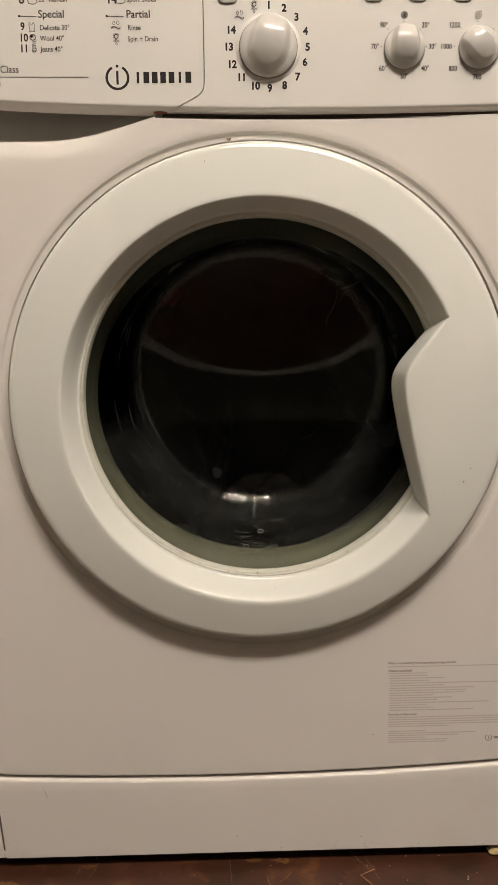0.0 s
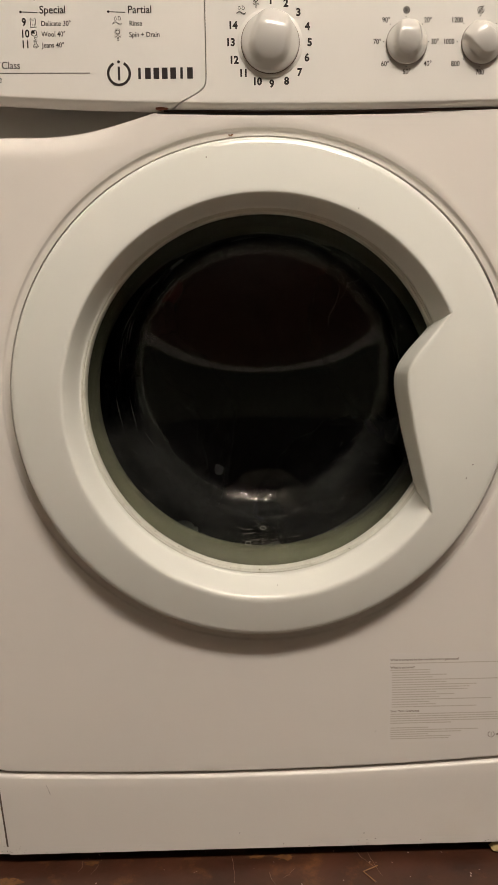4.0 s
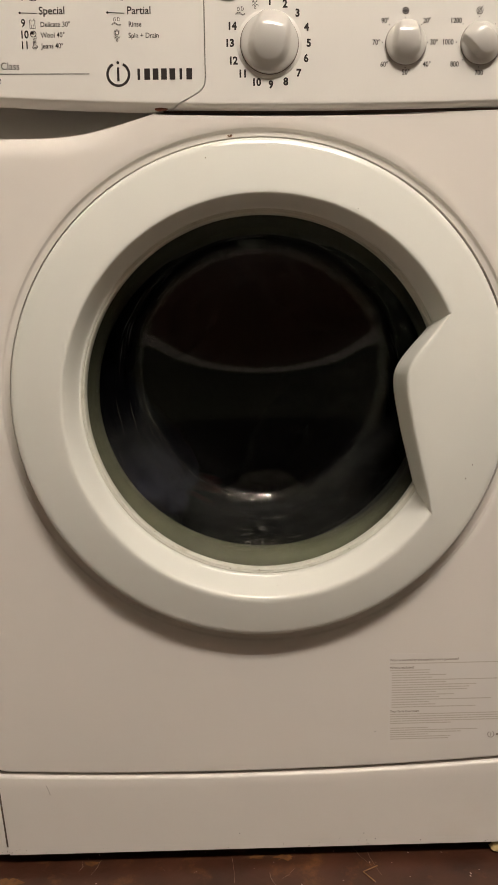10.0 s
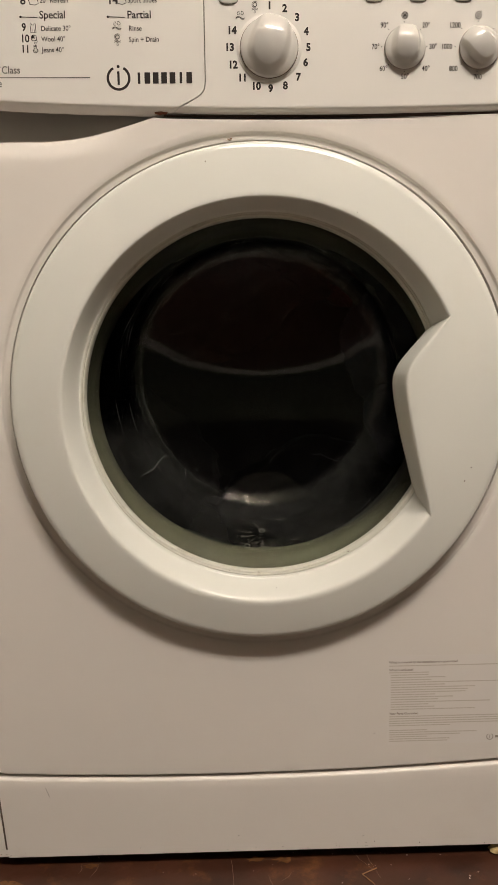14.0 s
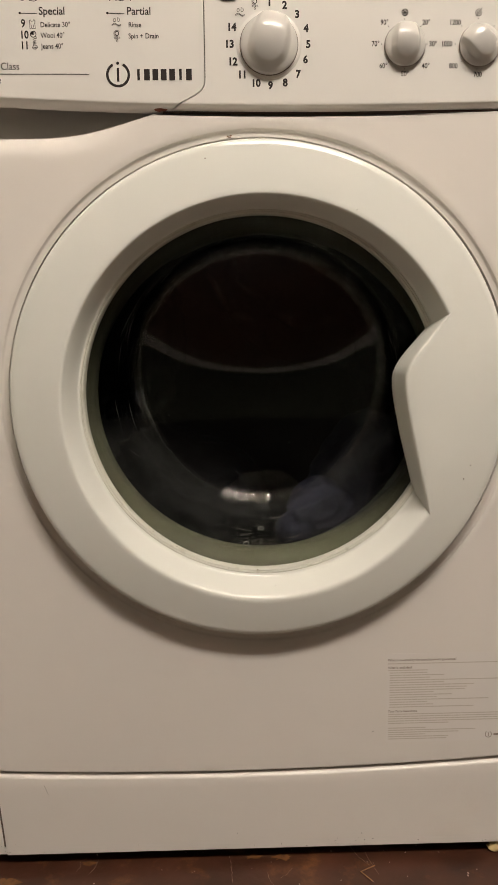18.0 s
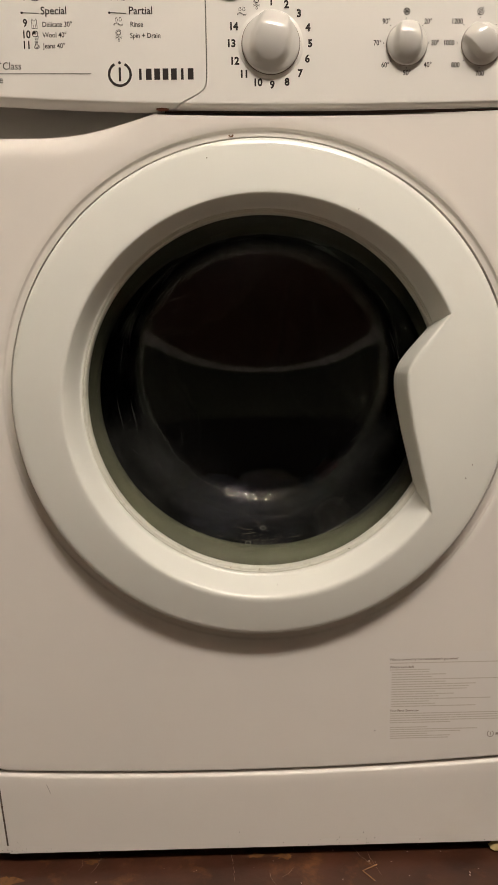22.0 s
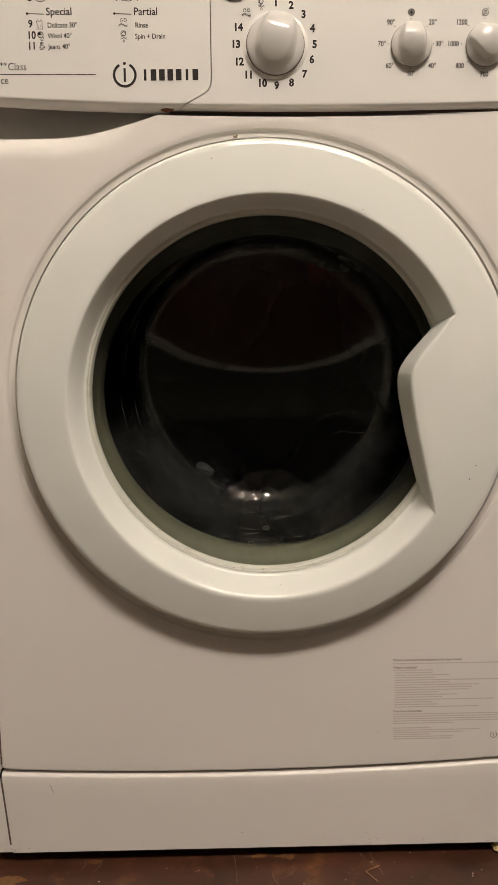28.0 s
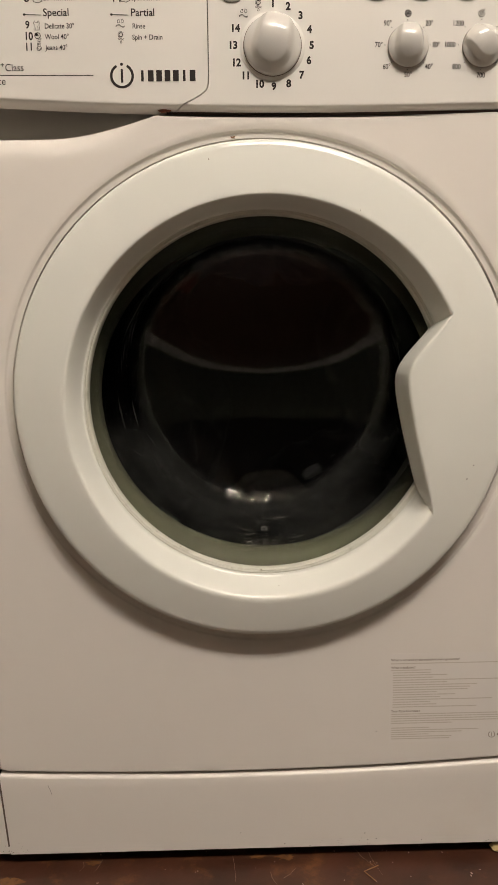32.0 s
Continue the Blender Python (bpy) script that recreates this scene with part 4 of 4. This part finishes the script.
# ---- wash load ----
def garment(name, mat, label, sx, sy, sz, seed, glints=0):
    """A crumpled wet lump of cloth: a folded, wrinkled closed skin, with wet glints as thin grey threads."""
    off = Vector((seed * 7.3, seed * 3.1, seed * 1.7))

    def skin(p, out=0.0):
        d = noise.noise(p * 1.1 + off) * 0.38
        ridge = 1 - abs(noise.noise(p * 2.3 + off * 2)) * 2
        ridge2 = 1 - abs(noise.noise(p * 5.5 + off * 3)) * 2
        q = p * (1 + d + 0.16 * ridge + 0.06 * ridge2 + out)
        return Vector((q.x * sx, q.y * sy, q.z * sz))
    bm = bmesh.new()
    bmesh.ops.create_icosphere(bm, subdivisions=5, radius=1.0)
    for v in bm.verts:
        v.co = skin(v.co.copy())
    ob = part(name, bm, mat, None, angle=80)
    rnd = random.Random(seed)
    for g in range(glints):
        p = Vector((rnd.uniform(-1, 1), rnd.uniform(-1.2, -0.3), rnd.uniform(-1, 1))).normalized()
        step = Vector((rnd.uniform(-1, 1), 0, rnd.uniform(-1, 1))).normalized() * 0.05
        rows = []
        for k in range(rnd.randint(4, 9)):
            c = skin(p, 0.012)
            w = 0.00045 * (1 if 0 < k < 8 else 0.4)
            rows.append([c + Vector((w * math.cos(t), -w * 0.5, w * math.sin(t))) for t in (0, 1.57, 3.14, 4.71)])
            step = (step + Vector((rnd.uniform(-1, 1), 0, rnd.uniform(-1, 1))) * 0.035)
            p = (p + step).normalized()
        part("crease_glint", grid(rows, close_u=True), WET, ob)
    return tagged(ob, label, "laundry", group="wash load")


def wet_line():
    """Thin kinked pale line along the radius, a wet glisten put in as colour."""
    rows = []
    for k in range(25):
        f = k / 24
        x = 0.0024 * math.sin(f * 7.0) * (1 - 0.6 * f) + 0.0010 * noise.noise(Vector((k * 0.5, 3, 1)))
        y = 0.0016 * noise.noise(Vector((k * 0.4, 8, 2)))
        r = 0.00022 + 0.00022 * abs(noise.noise(Vector((k * 0.8, 1, 6))))
        rows.append([(x + r * math.cos(q), y + r * math.sin(q), -0.018 + 0.036 * f) for q in [k2 * math.pi / 3 for k2 in range(6)]])
    return tagged(part("wet_line", grid(rows, close_u=True), PALE_GLISTEN, None), "thin pale wet line among the wash, its glisten put in as colour", "laundry", group="wash load")


LOAD = []   # object, angle offset from the drum, radius, depth, resting turn
for spec, *where in (
        (("blue_shirt", NAVY, "wet navy blue shirt crumpled in the drum", 0.060, 0.034, 0.046, 1, 4), 8, 0.165, 0.186),
        (("blue_shirt", NAVY, "wet navy blue sleeve bundled against the glass", 0.040, 0.026, 0.032, 2, 3), -18, 0.165, 0.158),
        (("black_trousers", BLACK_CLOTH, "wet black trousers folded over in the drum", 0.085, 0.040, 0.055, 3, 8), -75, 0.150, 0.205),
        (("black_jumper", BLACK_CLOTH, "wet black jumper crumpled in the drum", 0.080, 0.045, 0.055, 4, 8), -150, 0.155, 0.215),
        (("red_top", RED_CLOTH, "wet dark red top twisted in the drum", 0.042, 0.020, 0.013, 5, 0), 50, 0.150, 0.180),
        (("grey_sock", GREY_CLOTH, "wet grey sock lying in the drum", 0.010, 0.006, 0.0065, 6, 0), -145, 0.118, 0.162),
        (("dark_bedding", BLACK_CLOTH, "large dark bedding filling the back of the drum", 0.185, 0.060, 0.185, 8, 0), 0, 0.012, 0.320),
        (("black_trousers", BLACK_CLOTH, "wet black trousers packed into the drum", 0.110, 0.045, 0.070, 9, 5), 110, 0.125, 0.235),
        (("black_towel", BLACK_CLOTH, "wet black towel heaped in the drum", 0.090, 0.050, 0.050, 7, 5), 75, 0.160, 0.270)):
    LOAD.append((garment(*spec), *where))
LOAD.append((wet_line(), 211.7, 0.139, 0.116))


def turning():
    """Drum angle, degrees anticlockwise as seen from the front, by steps of 0.05 s."""
    knots = [(0, 0), (4.7, 0), (5.6, 320), (11.35, 320), (11.45, 210), (11.7, 80), (12.3, 0), (17.3, 0), (17.65, -95), (18.4, -115), (19.1, -320), (25.6, -320), (26.7, 0), (31.3, 0), (31.8, 130), (32.0, 190)]
    ts = [i * 0.05 for i in range(641)]
    speed = np.interp(ts, [k[0] for k in knots], [k[1] for k in knots])
    angle = np.concatenate([[0], np.cumsum((speed[1:] + speed[:-1]) / 2 * 0.05)])
    return ts, angle - np.interp(10.2, ts, angle) - 90


def motions():
    ts, angle = turning()
    steps = [i * 0.2 for i in range(161)]
    at = [float(np.interp(t, ts, angle)) for t in steps]
    walk(drum, [(t, pose(CX, 0.12, DZ, 0, -a, 0)) for t, a in zip(steps, at)])
    for ob, off, r, y in LOAD:
        rows = []
        for t, a in zip(steps, at):
            turn, depth = a + off, y
            if ob.name.startswith("blue_shirt"):
                turn += float(np.interp(t, [4.7, 6.5], [-149, 0]))
                depth = y + float(np.interp(t, [7.1, 7.6, 8.6, 9.0, 9.5, 9.9, 21.2, 22.0], [0.10, 0.03, 0.05, 0.05, 0.04, 0.0, 0.0, 0.08]))
            if ob.name == "grey_sock":
                turn += float(np.interp(t, [4.7, 6.0], [-65, 0]))
                depth = float(np.interp(t, [26.0, 26.8], [y + 0.06, y]))
            if ob.name == "wet_line":
                depth = float(np.interp(t, [11.7, 12.3, 17.4, 17.9], [0.25, y, y, 0.25]))
            if ob.name == "red_top":
                turn = a + float(np.interp(t, [17.3, 18.3, 18.5, 18.7, 19.3], [off, off - 160, off - 196, off - 250, off - 360]))
                depth = float(np.interp(t, [8.2, 8.4, 8.6, 8.8, 18.2, 18.4, 18.8, 19.0], [0.275, y, y, 0.275, 0.275, y, y, 0.275]))
            q = radians(turn)
            rows.append((t, pose(CX + r * math.cos(q), depth, DZ + r * math.sin(q), 0, -turn + 90, 0)))
        walk(ob, rows)


# ---- guarantee label on the front ----
def guarantee_label():
    xa, za = (0.1160, 0.2139)
    xb, zb = xa + 0.150, za - 0.0890
    root = part("guarantee_label", box(xa, xb, -0.00008, 0.0001, zb, za), FILM, machine, "clear printed guarantee label", smooth=False)
    words = random.Random(9)

    def line(px0, px1, y, w, mat=GREY_INK):
        bm = bmesh.new()
        x = px0
        while x < px1:
            e = min(px1, x + words.uniform(0.0015, 0.0060))
            bm.faces.new([bm.verts.new((vx, -0.0002, vz)) for vx, vz in ((x, y - w / 2), (e, y - w / 2), (e, y + w / 2), (x, y + w / 2))])
            x = e + words.uniform(0.0002, 0.0004)
        part("text_line", bm, mat, root, smooth=False)
    for t, dz, dx, s in (("What is covered by the manufacturer's guarantee?", 0.0062, 0.001, 0.0032), ("What is excluded?", 0.0138, 0.0012, 0.0031), ("Your Parts Guarantee", 0.0575, 0.0016, 0.0031)):
        lettering(t, xa + dx, za - dz, s, root, bold=0.00009, mat=LABEL_INK, y=-0.0001)
    rnd = random.Random(4)
    z = 0.0098
    line(xa + 0.001, xb - 0.01, za - z, 0.0010)
    for i in range(16):
        z = 0.0165 + i * 0.00245
        long = {4: 0.13, 12: 0.095}.get(i, 0.03 + 0.055 * rnd.random())
        if i == 0:
            long = 0.036
        line(xa + (0.0012 if i == 0 else 0.003), xa + 0.003 + long, za - z, 0.0010)
    for i in range(5):
        line(xa + 0.0018, (xa + 0.06 if i == 4 else xb - 0.004 - 0.01 * rnd.random()), za - 0.0605 - i * 0.0023, 0.0010)
    for i, long in enumerate((0.038, 0.086, 0.070, 0.038, 0.060, 0.058)):
        line(xa + 0.002, xa + long, za - 0.0745 - i * 0.0022, 0.0010)
    x, zz = xa + 0.0990, za - 0.0830
    ribbon(arc(x, zz, 0.0030, 118, 422, 24), 0.0007, root, "maker_mark", LABEL_INK, y=-0.0001)
    ribbon([(x, zz - 0.0018), (x, zz + 0.0018)], 0.0007, root, "maker_mark", LABEL_INK, y=-0.0001)
    ribbon([(x + 0.005, zz), (x + 0.028, zz)], 0.0022, root, "maker_mark", LABEL_INK, y=-0.0001)


guarantee_label()


# ---- wear, drops and litter ----
def wear():
    x, z = (-0.0835, 0.7048)
    blob(x, panel_surface(x, z), z, 0.0052, 0.0012, 0.0021, 1, RUST, "rust_spot", machine, "red-brown rust spot")
    x, z = (-0.0235, 0.6996)
    for dx, dz, w, q in ((0, 0.0006, 0.0042, 2), (0.005, 0.0012, 0.0020, 5), (-0.004, -0.0002, 0.0016, 8), (0.0015, 0.0030, 0.0012, 9), (-0.002, 0.0040, 0.0008, 11)):
        blob(x + dx, panel_surface(x + dx, max(z + dz, seam(x) + 0.0027)), z + dz + 0.0022, w, 0.0005, 0.0007, q, STAIN, "rust_spot", machine, "dark brown rust stain")
    x, z = (-0.0252, 0.6821)
    for dx, dz, w in ((0, 0, 0.0016), (0.0012, 0.0009, 0.0010), (-0.0014, 0.0006, 0.0008)):
        blob(x + dx, 0.0026 - 0.3 * dz, z + dz, w, 0.0003, 0.0005, w * 4000, OCHRE, "rust_spot", machine, "yellowish stain in the rim")
    for px, py, s in ((0.1830, 0.3968, 0.0007), (0.1773, 0.3848, 0.0006), (-0.0457, 0.6589, 0.0006), (0.0104, 0.2889, 0.0004), (0.0807, 0.6156, 0.0005), (-0.1732, 0.4604, 0.0005)):
        r = math.hypot(px - CX, py - CZ)
        y = float(np.interp(r, [p[0] for p in FUNNEL[::-1][3:]] + [p[0] for p in RING[::-1][:-3]], [p[1] for p in FUNNEL[::-1][3:]] + [p[1] for p in RING[::-1][:-3]]))
        blob(px, y - 0.0002, py, s * 0.9, 0.0005, s * (1.4 if 0.177 < px < 0.178 else 0.8), px, HEAD_INK, "scuff", door, "small dark scuff")
    for pts in (((0.1772, 0.3970), (0.1800, 0.3974), (0.1824, 0.3984)), ((0.1772, 0.3858), (0.1774, 0.3838)), ((0.1800, 0.3700), (0.1840, 0.3692), (0.1890, 0.3700))):
        r = math.hypot(pts[0][0] - CX, pts[0][1] - CZ)
        ribbon(pts, 0.00035, door, "scratch", SCRATCH, y=float(np.interp(r, [p[0] for p in RING[::-1]], [p[1] for p in RING[::-1]])) - 0.0003)
    ribbon([(-0.2113, 0.0903), (-0.2094, 0.0856), (-0.2080, 0.0810)], 0.00032, machine, "scratch", HEAD_INK, y=-0.0014)
    for px, pz in ((0.0150, 0.0232), (0.0932, 0.0322), (0.1043, 0.0259), (0.0961, 0.0250), (0.1487, 0.0234), (0.1033, 0.1373), (-0.0277, 0.0358)):
        blob(px, -0.0014, pz, 0.0005, 0.0002, 0.0004, px, HEAD_INK, "speck", machine)


wear()


def grime():
    """Dirt along the foot of the flap and beside its joint."""
    rnd = random.Random(21)
    bm = bmesh.new()
    for i in range(55):
        x = rnd.choice((rnd.gauss(0.083, 0.022), rnd.gauss(-0.247, 0.006), rnd.uniform(-0.24, 0.22)))
        z = 0.0205 + abs(rnd.gauss(0, 0.0042))
        m = Matrix.Translation((x, -0.0013 if x > -0.2500 else 0.0, z)) @ Matrix.Rotation(rnd.uniform(-1, 1), 4, "Y") @ Matrix.Diagonal((rnd.uniform(0.7, 2.6), 0.3, 1, 1))
        bmesh.ops.create_icosphere(bm, subdivisions=1, radius=rnd.uniform(0.00010, 0.00028), matrix=m)
    tagged(part("grime_specks", bm, GRIME, machine, "brown dirt specks along the foot of the flap"), kind="stuff")


grime()


def glass_wall(s, a):
    """A point on the inside of the bowl's sloping wall, s from 0 at the rim to 1 at the end."""
    r = float(np.interp(s, [0, 0.1, 0.4, 0.78, 1], [0.1552, 0.1522, 0.1440, 0.1390, 0.1362]))
    y = float(np.interp(s, [0, 0.1, 0.4, 0.78, 1], [0.005, 0.012, 0.040, 0.070, 0.087]))
    return Vector(bowl_point(r - 0.0003, y, a, float(np.interp(s, [0, 0.1, 0.4, 0.78, 1], [0, 0.05, 0.35, 0.70, 0.90]))))


def drops():
    rnd = random.Random(11)
    bm = bmesh.new()
    for i in range(38):
        a = radians(rnd.choice((rnd.uniform(195, 345), rnd.uniform(225, 310), rnd.uniform(0, 360))))
        s = rnd.uniform(0.38, 0.97)
        m = Matrix.Translation(glass_wall(s, a)) @ Matrix.Rotation(-a, 4, "Y") @ Matrix.Diagonal((0.45, 1, rnd.uniform(0.7, 1.6), 1))
        bmesh.ops.create_icosphere(bm, subdivisions=2, radius=rnd.uniform(0.0003, 0.0010) * (1.4 if rnd.random() < 0.15 else 1), matrix=m)
    for i in range(26):
        r, a = 0.12 * math.sqrt(rnd.random()), rnd.uniform(0, 6.28)
        y = float(np.interp(r, [p[0] for p in END[::-1]], [p[1] for p in END[::-1]]))
        m = Matrix.Translation(Vector(bowl_point(r, y, a, 1)) + Vector((0, 0.0052, 0))) @ Matrix.Diagonal((1, 0.5, rnd.uniform(0.8, 1.5), 1))
        bmesh.ops.create_icosphere(bm, subdivisions=2, radius=rnd.uniform(0.0005, 0.0012), matrix=m)
    ob = tagged(part("water_drops", bm, WATER, door, "clear water drops on the glass"), kind="stuff")
    ob.visible_shadow = False
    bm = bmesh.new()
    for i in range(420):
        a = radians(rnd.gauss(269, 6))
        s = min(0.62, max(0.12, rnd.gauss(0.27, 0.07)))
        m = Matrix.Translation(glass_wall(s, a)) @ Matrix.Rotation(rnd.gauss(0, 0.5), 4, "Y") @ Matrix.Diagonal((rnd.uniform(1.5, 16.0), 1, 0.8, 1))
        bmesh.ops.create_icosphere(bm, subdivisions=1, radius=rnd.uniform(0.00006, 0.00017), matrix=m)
    for s, a in [(0.274, 263.6), (0.551, 269.3)]:
        c = glass_wall(s, radians(a))
        rows = [[c + Vector(((0.0026 + 0.00035 * math.cos(q)) * math.cos(k * math.pi / 10), 0.00035 * math.sin(q), (0.0021 + 0.00035 * math.cos(q)) * math.sin(k * math.pi / 10))) for q in (0, 1.57, 3.14, 4.71)] for k in range(20)]
        part("bubble", grid(rows, close_u=True, close_v=True), FOAM, door, "small soap bubble on the glass")
    # short glints of wet streaks, drawn as thin pale threads
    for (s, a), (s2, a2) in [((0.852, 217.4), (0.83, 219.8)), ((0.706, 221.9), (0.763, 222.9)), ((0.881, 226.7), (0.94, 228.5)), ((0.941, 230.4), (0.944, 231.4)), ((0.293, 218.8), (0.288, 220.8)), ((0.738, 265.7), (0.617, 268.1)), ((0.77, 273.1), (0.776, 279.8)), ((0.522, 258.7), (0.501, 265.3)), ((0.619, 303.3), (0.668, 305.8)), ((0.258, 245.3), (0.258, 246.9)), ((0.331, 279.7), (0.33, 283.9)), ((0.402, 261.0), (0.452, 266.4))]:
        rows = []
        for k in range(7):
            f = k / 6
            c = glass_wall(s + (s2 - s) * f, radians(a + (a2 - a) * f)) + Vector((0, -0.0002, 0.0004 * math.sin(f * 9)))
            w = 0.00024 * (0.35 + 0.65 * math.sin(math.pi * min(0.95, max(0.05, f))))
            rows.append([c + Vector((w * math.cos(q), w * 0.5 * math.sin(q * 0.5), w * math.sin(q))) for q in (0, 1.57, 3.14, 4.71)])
        part("runnel_glint", grid(rows, close_u=True), LIMESCALE_AND_GLINT, door, "thin wet streak on the glass, its glint put in as pale colour")
    # dull grey streaks running round the sloping wall, coloured in for its reflections
    rnd = random.Random(31)
    for a0, a1, count in ((140, 205, 12), (-14, 40, 6), (60, 130, 6)):
        for i in range(count):
            a, s = rnd.uniform(a0, a1), rnd.uniform(0.45, 0.97)
            long, drift = rnd.uniform(5, 16), rnd.uniform(-0.10, 0.14)
            wide = rnd.uniform(0.0003, 0.0010)
            rows = []
            for k in range(15):
                f = k / 14
                w = wide * (0.15 + math.sin(math.pi * f) ** 1.5) * (1 + 0.5 * noise.noise(Vector((k * 0.6, i, a0))))
                row = []
                for side in (-1, 1):
                    row.append(glass_wall(min(1.0, s + drift * f + side * w / 0.09), radians(a + long * f)))
                rows.append(row)
            part("reflection_streak", grid(rows), STREAK, door, "dull grey streak on the glass, coloured in for a reflection")
    tagged(part("limescale", bm, LIMESCALE_AND_GLINT, door, "pale limescale and foam at the foot of the glass"), kind="stuff")


drops()


def litter():
    x, y = (0.2266, 0.0049)
    blob(x, y, GROUND + 0.004, 0.007, 0.006, 0.004, 3, CRUMB, "crumb", None, "pale yellow crumb on the floor", "crumb")
    pts = [(0.1040, -0.0137), (0.0891, -0.0213), (0.0979, -0.0340)]
    cu = bpy.data.curves.new("straw", "CURVE")
    cu.dimensions, cu.bevel_depth, cu.bevel_resolution = "3D", 0.00055, 2
    sp = cu.splines.new("POLY")
    sp.points.add(2)
    for p, (x, y) in zip(sp.points, pts):
        p.co = (x, y, GROUND + 0.0010, 1)
    tmp = bpy.data.objects.new("straw", cu)
    me = bpy.data.meshes.new_from_object(tmp)
    bpy.data.objects.remove(tmp)
    me.materials.append(STRAW)
    tagged(new("straw", me), "bent dry straw on the floor", "straw")
    ground = bpy.data.objects["floor"]
    for x, y, w, d, seed, mat in ((-0.250, -0.024, 0.014, 0.008, 2, OCHRE), (-0.012, 0.004, 0.008, 0.003, 3, OCHRE), (0.016, 0.002, 0.010, 0.004, 6, OCHRE), (-0.172, 0.001, 0.006, 0.003, 7, OCHRE)):
        bm = bmesh.new()
        ring = [bm.verts.new((x + w * math.cos(q) * (1 + 0.9 * noise.noise(Vector((math.cos(q) * 1.7, math.sin(q) * 1.7, seed)))), y + d * math.sin(q) * (1 + 0.9 * noise.noise(Vector((math.cos(q) * 2.3, math.sin(q) * 2.3, seed + 40)))), GROUND + 0.0003)) for q in [2 * math.pi * k / 36 for k in range(36)]]
        bm.faces.new(ring)
        part("worn_patch", bm, mat, ground, "ochre undercoat showing through the worn floor paint", smooth=False)
    for seed, pts in enumerate((((-0.182, 0.004), (-0.180, -0.004), (-0.183, -0.010)), ((-0.164, 0.006), (-0.166, -0.006), (-0.170, -0.014)), ((0.000, -0.018), (0.002, -0.028), (0.006, -0.036)), ((0.024, -0.014), (0.018, -0.022), (0.012, -0.026)), ((0.084, 0.016), (0.090, 0.000), (0.100, -0.014)), ((0.098, 0.006), (0.100, -0.006), (0.106, -0.026)), ((-0.036, 0.006), (-0.034, -0.010), (-0.033, -0.030)))):
        rows = []
        for k in range(13):
            f = k / 12 * 2
            a, b = (pts[0], pts[1]) if f <= 1 else (pts[1], pts[2])
            g = f if f <= 1 else f - 1
            x = a[0] + (b[0] - a[0]) * g + 0.0012 * noise.noise(Vector((k * 0.7, seed, 0)))
            y = a[1] + (b[1] - a[1]) * g
            r = 0.00009 + 0.00020 * abs(noise.noise(Vector((k * 0.9, seed, 5))))
            rows.append([(x + r * math.cos(q), y, GROUND + 0.0004 + r * math.sin(q)) for q in (0, 1.57, 3.14, 4.71)])
        tagged(part("dust_thread", grid(rows, close_u=True), PALE_DUST), "thin pale thread of dust on the floor", "dust", group="dust threads")
    rnd = random.Random(5)
    bm = bmesh.new()
    for i in range(220):
        m = Matrix.Translation((rnd.uniform(-0.4, 0.4), rnd.uniform(-0.25, 0.02), GROUND + 0.0003)) @ Matrix.Rotation(rnd.uniform(0, 6), 4, "Z") @ Matrix.Diagonal((rnd.uniform(0.6, 2.2), 1, 0.5, 1))
        bmesh.ops.create_icosphere(bm, subdivisions=1, radius=rnd.uniform(0.0003, 0.0008), matrix=m)
    tagged(part("dust", bm, DUST), "pale dust specks scattered on the floor", "dust", kind="stuff")


litter()
motions()
